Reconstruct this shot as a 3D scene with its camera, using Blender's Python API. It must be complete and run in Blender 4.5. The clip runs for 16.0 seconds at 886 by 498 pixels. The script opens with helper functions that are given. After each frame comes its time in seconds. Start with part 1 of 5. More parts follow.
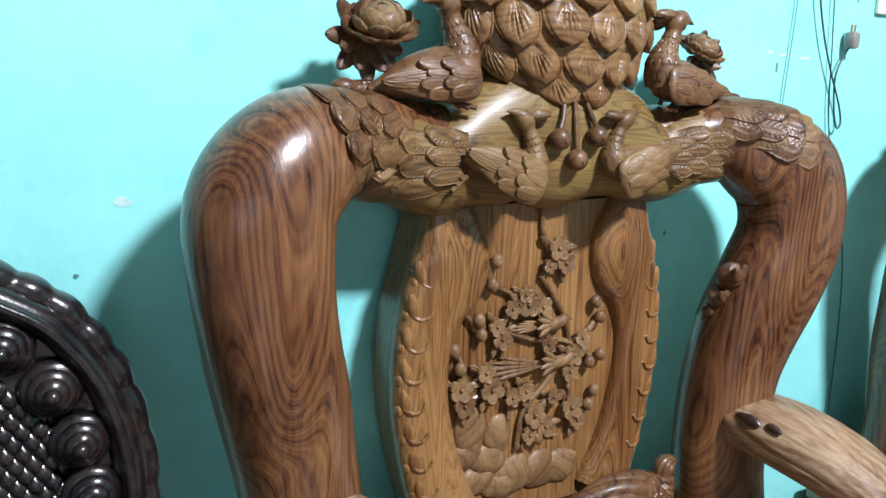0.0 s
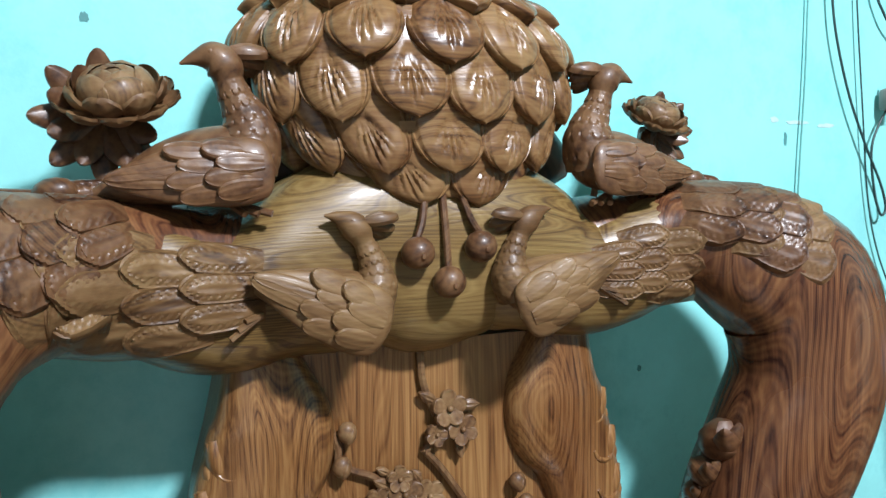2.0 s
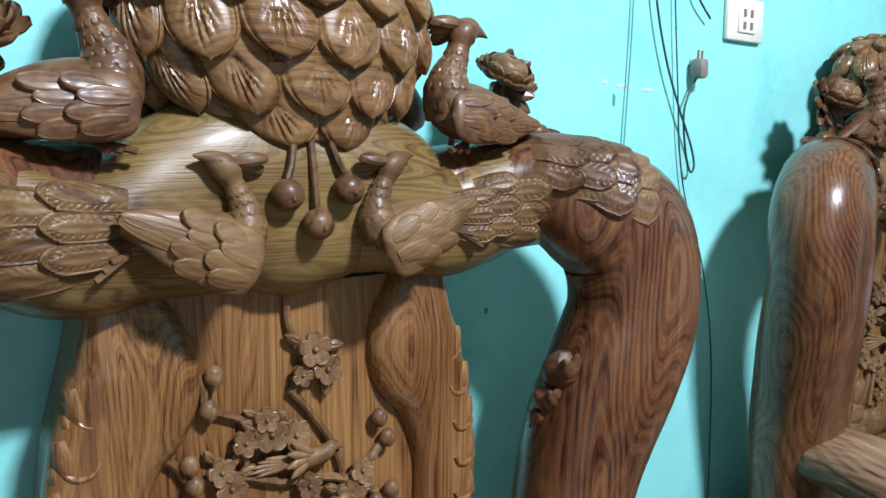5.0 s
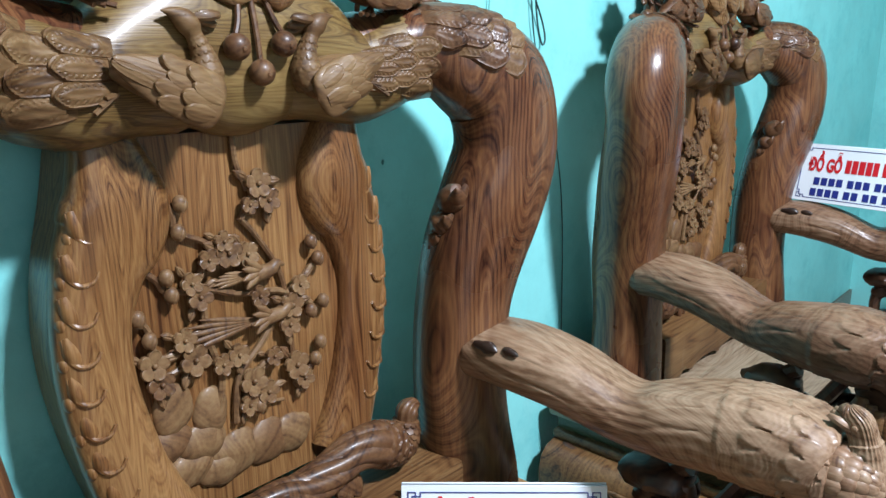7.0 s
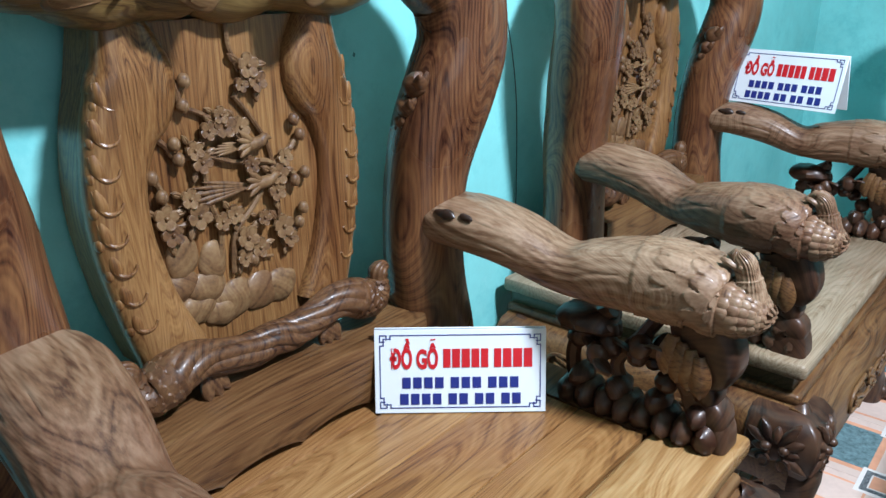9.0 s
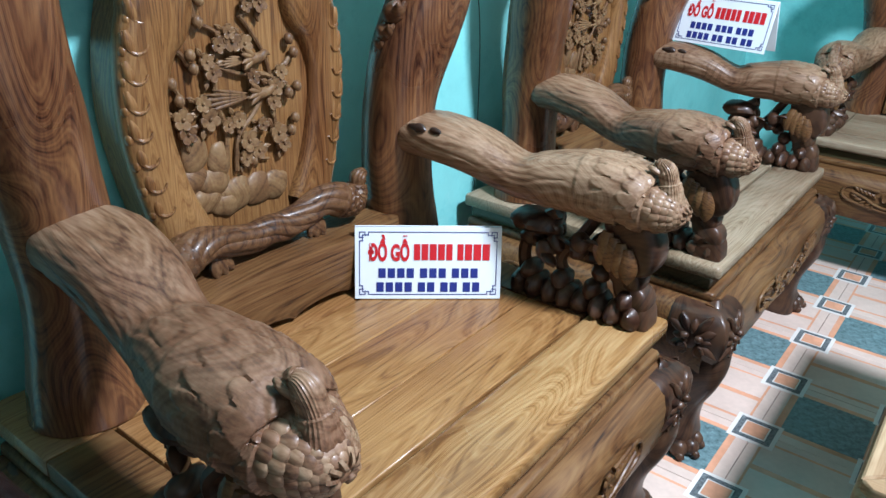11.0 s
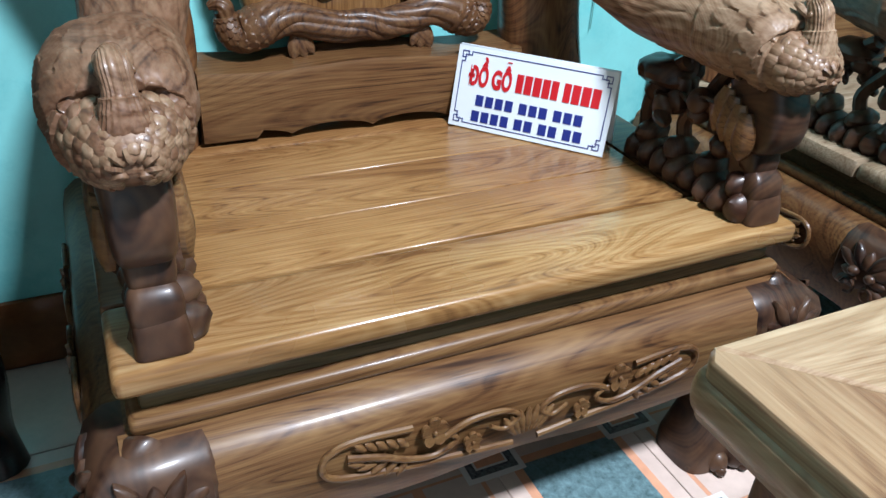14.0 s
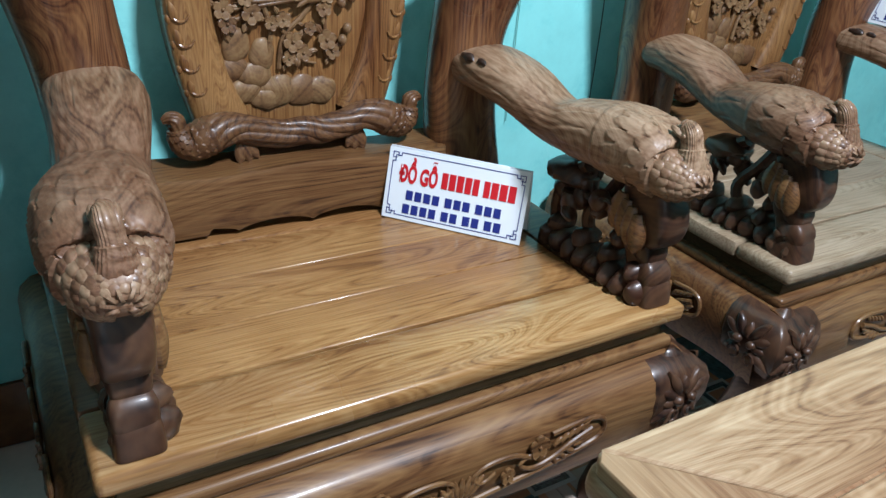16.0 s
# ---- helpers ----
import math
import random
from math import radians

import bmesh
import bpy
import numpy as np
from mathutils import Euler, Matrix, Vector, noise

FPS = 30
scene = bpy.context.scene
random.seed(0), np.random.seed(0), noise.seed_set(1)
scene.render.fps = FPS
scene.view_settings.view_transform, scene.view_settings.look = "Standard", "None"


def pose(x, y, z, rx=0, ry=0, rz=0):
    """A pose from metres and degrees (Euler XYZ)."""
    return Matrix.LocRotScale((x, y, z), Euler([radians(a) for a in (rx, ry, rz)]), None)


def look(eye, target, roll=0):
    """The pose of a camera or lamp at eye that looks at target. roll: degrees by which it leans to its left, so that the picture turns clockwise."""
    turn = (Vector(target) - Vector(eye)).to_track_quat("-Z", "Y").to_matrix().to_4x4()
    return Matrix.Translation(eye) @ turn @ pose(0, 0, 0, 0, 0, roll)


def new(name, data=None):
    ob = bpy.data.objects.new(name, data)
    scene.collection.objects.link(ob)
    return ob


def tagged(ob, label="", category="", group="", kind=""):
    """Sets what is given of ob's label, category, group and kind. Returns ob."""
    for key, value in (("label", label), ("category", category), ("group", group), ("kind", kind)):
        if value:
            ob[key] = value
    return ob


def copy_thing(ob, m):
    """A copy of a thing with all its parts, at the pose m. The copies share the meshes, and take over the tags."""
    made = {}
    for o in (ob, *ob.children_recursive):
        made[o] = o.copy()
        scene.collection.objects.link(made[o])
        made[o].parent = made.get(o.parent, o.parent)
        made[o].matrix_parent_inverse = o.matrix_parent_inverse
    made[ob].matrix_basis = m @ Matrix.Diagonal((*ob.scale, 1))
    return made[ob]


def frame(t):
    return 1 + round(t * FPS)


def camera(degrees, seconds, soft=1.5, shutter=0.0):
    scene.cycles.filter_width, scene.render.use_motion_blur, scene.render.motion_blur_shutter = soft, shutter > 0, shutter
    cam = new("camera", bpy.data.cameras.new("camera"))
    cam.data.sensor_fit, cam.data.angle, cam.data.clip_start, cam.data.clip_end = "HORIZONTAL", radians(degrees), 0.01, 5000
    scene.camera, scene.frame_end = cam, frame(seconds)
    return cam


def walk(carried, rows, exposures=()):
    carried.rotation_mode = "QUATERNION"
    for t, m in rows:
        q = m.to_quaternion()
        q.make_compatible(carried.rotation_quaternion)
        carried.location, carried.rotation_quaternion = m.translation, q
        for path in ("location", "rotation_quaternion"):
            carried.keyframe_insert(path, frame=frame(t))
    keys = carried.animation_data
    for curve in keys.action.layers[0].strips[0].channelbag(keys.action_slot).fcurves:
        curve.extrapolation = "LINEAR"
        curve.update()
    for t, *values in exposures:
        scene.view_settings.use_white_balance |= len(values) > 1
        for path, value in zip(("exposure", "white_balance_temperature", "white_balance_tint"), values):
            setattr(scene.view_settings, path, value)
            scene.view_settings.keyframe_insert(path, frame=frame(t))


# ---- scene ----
cam = camera(60.5, 16.0)
PATH = [
    (0, (-0.6412, -0.9880, 1.3310), (0.2877, 0.7350, 0.9190), 1.40),
    (0.5, (-0.6202, -0.9850, 1.3360), (0.3598, 0.7220, 0.9800), 0.00),
    (1, (-0.5012, -0.9870, 1.3430), (0.4148, 0.7690, 1.0680), 0.60),
    (1.5, (-0.3603, -0.9290, 1.3290), (0.4347, 0.8920, 1.1050), 0.30),
    (2, (-0.2652, -0.7980, 1.3290), (0.5008, 1.0420, 1.1640), -1.10),
    (2.5, (-0.2182, -0.7310, 1.3430), (0.5478, 1.1140, 1.2380), -1.30),
    (3, (-0.2132, -0.7280, 1.3480), (0.5218, 1.1310, 1.2940), -1.20),
    (3.5, (-0.2122, -0.7390, 1.3450), (0.4908, 1.1330, 1.3330), -1.40),
    (4, (-0.2273, -0.7760, 1.3240), (0.4998, 1.0860, 1.2670), -1.30),
    (4.5, (-0.2622, -0.8180, 1.3040), (0.6178, 0.9710, 1.1460), -0.10),
    (5, (-0.3123, -0.8050, 1.3130), (0.8438, 0.8050, 1.0480), 0.20),
    (5.2, (-0.3422, -0.7880, 1.3090), (0.9168, 0.7350, 1.0030), -0.20),
    (7.3, (-0.5272, -0.9440, 1.2550), (0.8928, 0.3610, 0.7250), -0.30),
    (7.5, (-0.5413, -0.9670, 1.2520), (0.8708, 0.3360, 0.6970), -0.10),
    (8, (-0.5793, -1.0430, 1.2530), (0.8137, 0.2620, 0.6570), -0.30),
    (8.5, (-0.6272, -1.0540, 1.2470), (0.7888, 0.2040, 0.6020), -0.80),
    (9, (-0.6502, -1.0520, 1.2410), (0.7798, 0.1600, 0.5430), -0.20),
    (11.3, (-0.8532, -1.2280, 1.2550), (0.5998, -0.1470, 0.4060), 2.40),
    (11.5, (-0.8542, -1.2720, 1.2500), (0.5607, -0.1460, 0.3960), 2.40),
    (12, (-0.8392, -1.3620, 1.2280), (0.4848, -0.1580, 0.3350), 1.70),
    (12.5, (-0.7572, -1.3690, 1.1900), (0.4988, -0.1650, 0.2040), 1.00),
    (13, (-0.6492, -1.3670, 1.1860), (0.5438, -0.1200, 0.1750), 4.10),
    (13.5, (-0.5052, -1.4030, 1.1120), (0.4118, 0.0960, 0.1570), 7.70),
    (14, (-0.4603, -1.4290, 1.0570), (0.3107, 0.0940, 0.0140), 3.70),
    (14.5, (-0.4443, -1.4540, 1.1110), (0.4437, 0.0340, 0.1120), 4.70),
    (15, (-0.4313, -1.4810, 1.1160), (0.5507, -0.0240, 0.1600), 4.60),
    (15.5, (-0.4243, -1.5010, 1.1310), (0.5897, -0.0460, 0.2070), 5.40),
    (16, (-0.5222, -1.4990, 1.2010), (0.4397, -0.0140, 0.2670), 5.20),
]
walk(cam, [(t, look(eye, target, roll)) for t, eye, target, roll in PATH], exposures=((0.0, 0.20, 6400, 11), (1.5, -0.04, 6350, 10), (2.5, 0.0, 6500, 11), (3.5, -0.20, 6350, 9), (4.5, -0.22, 6300, 9), (5.0, -0.10, 6250, 10), (7.5, 0.08, 6050, 10), (8.5, 0.05, 5950, 9), (12.0, 0.12, 5950, 9), (13.5, 0.12, 5950, 9), (14.0, 0.05, 6050, 9), (15.0, 0.18, 6050, 9), (15.5, 0.06, 6050, 9), (16.0, -0.14, 6050, 9)))

# ---- world and light ----
world = bpy.data.worlds.new("world")
scene.world = world
world.use_nodes = True
world.node_tree.nodes["Background"].inputs[0].default_value = (0.75, 0.85, 1.0, 1)
world.node_tree.nodes["Background"].inputs[1].default_value = 0.014
scene.view_settings.exposure = 0.0


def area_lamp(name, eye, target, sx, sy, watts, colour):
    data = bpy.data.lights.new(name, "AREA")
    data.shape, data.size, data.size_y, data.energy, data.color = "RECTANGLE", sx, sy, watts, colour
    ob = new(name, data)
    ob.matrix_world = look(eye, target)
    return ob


area_lamp("ceiling_lamp", (0.42, -2.05, 3.02), (0.42, -1.7, 0), 0.34, 0.24, 184, (0.95, 0.98, 1.06))
# broad weak fill added inside the room, no seen source behind it
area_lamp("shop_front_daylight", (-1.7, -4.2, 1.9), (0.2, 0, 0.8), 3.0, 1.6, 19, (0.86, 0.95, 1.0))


# ---- materials ----
def material(name):
    m = bpy.data.materials.new(name)
    m.use_nodes = True
    t = m.node_tree
    return m, t, t.nodes["Principled BSDF"]


def node(t, kind, **values):
    n = t.nodes.new(kind)
    for key, value in values.items():
        n.inputs[key.replace("_", " ")].default_value = value
    return n


def ramp(t, stops):
    n = t.nodes.new("ShaderNodeValToRGB")
    e = n.color_ramp.elements
    while len(e) < len(stops):
        e.new(0.5)
    for slot, (at, c) in zip(e, stops):
        slot.position, slot.color = at, (*c, 1)
    return n


def wood(name, dark, mid, light, stretch=(9, 9, 1.2), rings=5.0, warp=0.35, rough=0.24, seed=0.0, fine=1.0, coat=0.25, streak=0.8):
    """Varnished rosewood: growth rings bent by a slow warp, fine pores along the grain, dull and shiny patches."""
    dark, mid, light = [(c[0] * 0.87, c[1] * 1.02, c[2] * 1.28) for c in (dark, mid, light)]
    m, t, b = material(name)
    link = t.links.new
    co = t.nodes.new("ShaderNodeTexCoord")
    info = t.nodes.new("ShaderNodeObjectInfo")
    shift = t.nodes.new("ShaderNodeVectorMath")
    shift.operation = "MULTIPLY_ADD"
    link(info.outputs["Random"], shift.inputs[0])
    shift.inputs[1].default_value = (1.3, 0.7, 0.9)
    link(co.outputs["Object"], shift.inputs[2])
    mp = node(t, "ShaderNodeMapping", Scale=stretch, Location=(seed, seed * 0.7, seed * 1.3))
    link(shift.outputs[0], mp.inputs[0])
    slow = node(t, "ShaderNodeTexNoise", Scale=0.55, Detail=2.0, Roughness=0.5)
    link(mp.outputs[0], slow.inputs[0])
    add = t.nodes.new("ShaderNodeVectorMath")
    add.operation = "MULTIPLY_ADD"
    link(slow.outputs["Color"], add.inputs[0])
    add.inputs[1].default_value = (warp * 6,) * 3
    link(mp.outputs[0], add.inputs[2])
    ring = t.nodes.new("ShaderNodeTexNoise")
    ring.inputs["Scale"].default_value = 0.6
    ring.inputs["Detail"].default_value = 1.5
    link(add.outputs[0], ring.inputs[0])
    many = t.nodes.new("ShaderNodeMath")
    many.operation = "MULTIPLY"
    link(ring.outputs[0], many.inputs[0])
    many.inputs[1].default_value = rings * 17.0
    wave = t.nodes.new("ShaderNodeMath")
    wave.operation = "PINGPONG"
    link(many.outputs[0], wave.inputs[0])
    wave.inputs[1].default_value = 1.0
    # a finer ring between the rings
    many2 = t.nodes.new("ShaderNodeMath")
    many2.operation = "MULTIPLY"
    link(ring.outputs[0], many2.inputs[0])
    many2.inputs[1].default_value = rings * 56.0
    wave2 = t.nodes.new("ShaderNodeMath")
    wave2.operation = "PINGPONG"
    link(many2.outputs[0], wave2.inputs[0])
    wave2.inputs[1].default_value = 1.0
    pores = node(t, "ShaderNodeTexNoise", Scale=30.0, Detail=3.0, Roughness=0.6)
    mp2 = node(t, "ShaderNodeMapping", Scale=tuple(s * (1.0 if s > 4 else 0.22) for s in stretch))
    link(shift.outputs[0], mp2.inputs[0])
    link(mp2.outputs[0], pores.inputs[0])
    def stretch_range(source, lo, hi, to):
        q = t.nodes.new("ShaderNodeMapRange")
        q.inputs["From Min"].default_value, q.inputs["From Max"].default_value = lo, hi
        q.inputs["To Max"].default_value = to
        link(source, q.inputs[0])
        return q.outputs[0]

    def plus(a, c):
        q = t.nodes.new("ShaderNodeMath")
        link(a, q.inputs[0])
        link(c, q.inputs[1])
        return q.outputs[0]

    big = node(t, "ShaderNodeTexNoise", Scale=5.0, Detail=3.0)
    link(shift.outputs[0], big.inputs[0])
    thin = t.nodes.new("ShaderNodeMath")
    thin.operation = "POWER"
    link(wave.outputs[0], thin.inputs[0])
    thin.inputs[1].default_value = 0.6
    total = plus(plus(stretch_range(pores.outputs[0], 0.34, 0.66, 0.32 * fine), plus(stretch_range(thin.outputs[0], 0, 1, 0.30), stretch_range(wave2.outputs[0], 0, 1, 0.16))), stretch_range(big.outputs[0], 0.34, 0.66, 0.26))
    r = ramp(t, [(0.20, dark), (0.46, mid), (0.68, tuple((a + c) / 2 for a, c in zip(mid, light))), (0.92, light)])
    link(total, r.inputs[0])
    # reddish heartwood streaks running with the grain
    heart = node(t, "ShaderNodeTexNoise", Scale=0.75, Detail=3.0, Roughness=0.55)
    mp3 = node(t, "ShaderNodeMapping", Scale=tuple(q * 0.9 for q in stretch), Location=(seed + 4.0, 2.0, 7.0))
    link(shift.outputs[0], mp3.inputs[0])
    link(mp3.outputs[0], heart.inputs[0])
    red = t.nodes.new("ShaderNodeMix")
    red.data_type, red.blend_type = "RGBA", "MULTIPLY"
    link(stretch_range(heart.outputs[0], 0.48, 0.68, streak), red.inputs["Factor"])
    link(r.outputs[0], red.inputs[6])
    red.inputs[7].default_value = (0.60, 0.46, 0.42, 1)
    link(red.outputs[2], b.inputs["Base Color"])
    rr = t.nodes.new("ShaderNodeMapRange")
    rr.inputs["To Min"].default_value, rr.inputs["To Max"].default_value = rough - 0.06, rough + 0.16
    link(big.outputs[0], rr.inputs[0])
    link(rr.outputs[0], b.inputs["Roughness"])
    b.inputs["Coat Weight"].default_value = coat
    b.inputs["Coat Roughness"].default_value = 0.16
    b.inputs["Specular IOR Level"].default_value = 0.36
    bump = t.nodes.new("ShaderNodeBump")
    bump.inputs["Strength"].default_value, bump.inputs["Distance"].default_value = 0.22, 0.0015
    link(pores.outputs[0], bump.inputs["Height"])
    link(bump.outputs[0], b.inputs["Normal"])
    return m


def plain(name, colour, rough, spread=0.12, scale=9.0, bump=0.0, metal=0.0, coat=0.0, fine=60.0):
    """One colour broken up at two scales."""
    m, t, b = material(name)
    link = t.links.new
    co = t.nodes.new("ShaderNodeTexCoord")
    n1 = node(t, "ShaderNodeTexNoise", Scale=scale, Detail=5.0, Roughness=0.6)
    n2 = node(t, "ShaderNodeTexNoise", Scale=fine, Detail=3.0)
    for n in (n1, n2):
        link(co.outputs["Object"], n.inputs[0])
    add = t.nodes.new("ShaderNodeMath")
    add.operation = "MULTIPLY_ADD"
    link(n2.outputs[0], add.inputs[0])
    add.inputs[1].default_value = 0.35
    link(n1.outputs[0], add.inputs[2])
    lo, hi = (tuple(c * (1 - spread) for c in colour), tuple(min(1, c * (1 + spread)) for c in colour))
    r = ramp(t, [(0.4, lo), (0.95, hi)])
    link(add.outputs[0], r.inputs[0])
    link(r.outputs[0], b.inputs["Base Color"])
    b.inputs["Roughness"].default_value, b.inputs["Metallic"].default_value = rough, metal
    b.inputs["Coat Weight"].default_value = coat
    if bump:
        k = t.nodes.new("ShaderNodeBump")
        k.inputs["Strength"].default_value, k.inputs["Distance"].default_value = bump, 0.002
        link(add.outputs[0], k.inputs["Height"])
        link(k.outputs[0], b.inputs["Normal"])
    return m


def wall_paint(name, colour):
    """Old teal distemper: cloudy, with paler rubbed patches, scuffs and a slightly uneven plaster."""
    m, t, b = material(name)
    link = t.links.new
    co = t.nodes.new("ShaderNodeTexCoord")
    cloud = node(t, "ShaderNodeTexNoise", Scale=2.6, Detail=8.0, Roughness=0.7)
    scuff = node(t, "ShaderNodeTexNoise", Scale=11.0, Detail=8.0, Roughness=0.75)
    grain = node(t, "ShaderNodeTexNoise", Scale=90.0, Detail=3.0)
    for n in (cloud, scuff, grain):
        link(co.outputs["Object"], n.inputs[0])
    r1 = ramp(t, [(0.3, tuple(c * 0.85 for c in colour)), (0.7, tuple(min(1, c * 1.12) for c in colour))])
    link(cloud.outputs[0], r1.inputs[0])
    pale = ramp(t, [(0.60, (0, 0, 0)), (0.72, (0.4, 0.4, 0.4))])
    link(scuff.outputs[0], pale.inputs[0])
    mx = t.nodes.new("ShaderNodeMix")
    mx.data_type = "RGBA"
    link(pale.outputs[0], mx.inputs["Factor"])
    link(r1.outputs[0], mx.inputs[6])
    mx.inputs[7].default_value = (colour[0] * 1.5, colour[1] * 1.1, colour[2] * 1.12, 1)
    stain = node(t, "ShaderNodeTexNoise", Scale=4.2, Detail=10.0, Roughness=0.78)
    link(co.outputs["Object"], stain.inputs[0])
    deep = ramp(t, [(0.50, (0, 0, 0)), (0.66, (0.8, 0.8, 0.8))])
    link(stain.outputs[0], deep.inputs[0])
    my = t.nodes.new("ShaderNodeMix")
    my.data_type = "RGBA"
    link(deep.outputs[0], my.inputs["Factor"])
    link(mx.outputs[2], my.inputs[6])
    my.inputs[7].default_value = (colour[0] * 0.6, colour[1] * 0.80, colour[2] * 0.83, 1)
    link(my.outputs[2], b.inputs["Base Color"])
    b.inputs["Roughness"].default_value = 0.42
    k = t.nodes.new("ShaderNodeBump")
    k.inputs["Strength"].default_value, k.inputs["Distance"].default_value = 0.25, 0.002
    mixh = t.nodes.new("ShaderNodeMath")
    mixh.operation = "MULTIPLY_ADD"
    link(grain.outputs[0], mixh.inputs[0])
    mixh.inputs[1].default_value = 0.3
    link(scuff.outputs[0], mixh.inputs[2])
    link(mixh.outputs[0], k.inputs["Height"])
    link(k.outputs[0], b.inputs["Normal"])
    return m


GOLD_W = wood("rosewood_golden", (0.135, 0.052, 0.015), (0.280, 0.120, 0.032), (0.42, 0.210, 0.066), stretch=(0.8, 7, 7), rough=0.30, rings=8.0, warp=0.35, fine=1.15, streak=0.6)
FIGURE_W = wood("rosewood_figured_board", (0.18, 0.076, 0.022), (0.31, 0.142, 0.040), (0.48, 0.27, 0.098), stretch=(1.0, 5, 5), rings=4.5, warp=0.8, fine=1.0, streak=0.6)
POST_W = wood("rosewood_reddish", (0.034, 0.010, 0.005), (0.124, 0.042, 0.015), (0.275, 0.112, 0.036), stretch=(4.5, 4.5, 1.5), rings=6.5, warp=0.7, rough=0.24, fine=0.8, streak=0.8)
CREST_W = wood("rosewood_olive", (0.070, 0.031, 0.009), (0.168, 0.088, 0.023), (0.29, 0.17, 0.050), stretch=(1.3, 9, 14), rings=7.0, warp=0.3, rough=0.34, coat=0.12, fine=0.6, streak=0.7)
PANEL_W = wood("rosewood_upright_grain", (0.066, 0.022, 0.007), (0.190, 0.074, 0.020), (0.34, 0.158, 0.047), stretch=(13, 9, 0.8), rings=5.5, rough=0.28, fine=1.0, streak=0.8)
CARVE_W = wood("rosewood_carved", (0.028, 0.009, 0.004), (0.105, 0.041, 0.014), (0.200, 0.090, 0.031), stretch=(5, 5, 5), rings=3.0, rough=0.40, fine=0.8, coat=0.1)
FLOWER_W = wood("rosewood_relief", (0.080, 0.033, 0.012), (0.165, 0.075, 0.025), (0.26, 0.135, 0.048), stretch=(6, 6, 6), rings=2.5, rough=0.48, fine=0.8, coat=0.05)
BIRD_W = wood("rosewood_carved_olive", (0.060, 0.025, 0.009), (0.150, 0.069, 0.021), (0.25, 0.132, 0.046), stretch=(3, 6, 9), rings=2.5, rough=0.48, coat=0.04, fine=0.7)
PETAL_W = wood("rosewood_lotus", (0.060, 0.022, 0.008), (0.180, 0.078, 0.024), (0.30, 0.155, 0.052), stretch=(2.0, 8, 9), rings=5.0, rough=0.30, coat=0.12, fine=0.8, streak=0.6)
ARM_W = wood("rosewood_worn_arm", (0.078, 0.032, 0.014), (0.200, 0.098, 0.042), (0.36, 0.208, 0.104), stretch=(5, 1.8, 5), rings=4.0, warp=0.6, fine=1.1, rough=0.42, coat=0.08, streak=0.85)
BASE_W = wood("rosewood_apron", (0.036, 0.013, 0.005), (0.128, 0.051, 0.015), (0.225, 0.106, 0.033), stretch=(1.2, 5, 7), rings=5.0, rough=0.36, coat=0.12, fine=1.0)
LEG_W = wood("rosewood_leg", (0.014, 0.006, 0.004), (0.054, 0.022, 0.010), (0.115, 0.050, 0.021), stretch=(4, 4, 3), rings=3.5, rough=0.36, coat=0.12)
GREEN_W = wood("rosewood_greenish_recess", (0.035, 0.024, 0.010), (0.075, 0.054, 0.02), (0.125, 0.09, 0.037), stretch=(1.3, 6, 12), rings=4.0, rough=0.3)
TABLE_W = wood("rosewood_table", (0.15, 0.068, 0.027), (0.27, 0.142, 0.058), (0.42, 0.26, 0.125), stretch=(1.2, 6, 6), rings=5.5, warp=0.7, rough=0.28, seed=3.1, fine=1.2, streak=0.6)
DUSTY_W = wood("rosewood_dusty_seat", (0.17, 0.096, 0.046), (0.27, 0.172, 0.085), (0.40, 0.275, 0.155), stretch=(0.9, 7, 7), rings=6.0, warp=0.4, rough=0.40, seed=1.7, fine=1.2, coat=0.05, streak=0.5)
TABLE_SIDE_W = wood("rosewood_table_crosswise", (0.15, 0.068, 0.027), (0.25, 0.128, 0.052), (0.37, 0.22, 0.10), stretch=(9, 1.3, 9), rings=5.0, rough=0.3, seed=5.3)
DARK_W = wood("blackened_carved_wood", (0.0022, 0.0016, 0.0017), (0.0080, 0.0050, 0.0048), (0.028, 0.015, 0.011), stretch=(5, 5, 5), rings=2.5, rough=0.22, coat=0.5)
KNOT = plain("dark_knot", (0.03, 0.017, 0.012), 0.35, 0.3, 40)
WALL = wall_paint("teal_wall_paint", (0.265, 0.70, 0.69))
# grey of the unseen walls, kept low so they bounce less light
OUT = plain("unseen_wall_grey", (0.24, 0.27, 0.27), 0.7)
CEIL = plain("white_ceiling_paint", (0.72, 0.74, 0.73), 0.8, 0.05)
CREAM = plain("cream_marbled_tile", (0.63, 0.50, 0.43), 0.12, 0.14, 6)
ORANGE = plain("orange_tile_band", (0.66, 0.34, 0.21), 0.14, 0.18, 12)
BLUE = plain("grey_blue_stone_tile", (0.13, 0.21, 0.225), 0.16, 0.55, 55, bump=0.4, fine=160)
WHITE_T = plain("white_tile_line", (0.70, 0.68, 0.65), 0.12, 0.06)
BLACK_T = plain("black_speckled_tile_border", (0.13, 0.15, 0.16), 0.15, 0.9, 130, fine=400)
GROUT = plain("grey_grout", (0.32, 0.29, 0.27), 0.8)
SKIRT = plain("brown_skirting_tile", (0.17, 0.065, 0.025), 0.14, 0.35, 14)
PLASTIC = plain("white_sign_plastic", (0.76, 0.83, 0.88), 0.25, 0.03)
IVORY = plain("ivory_plate_plastic", (0.70, 0.69, 0.62), 0.3, 0.06)
SOCKET = plain("brown_contacts", (0.22, 0.15, 0.08), 0.4, 0.2)
RED_P = plain("red_print", (0.54, 0.014, 0.022), 0.35, 0.05)
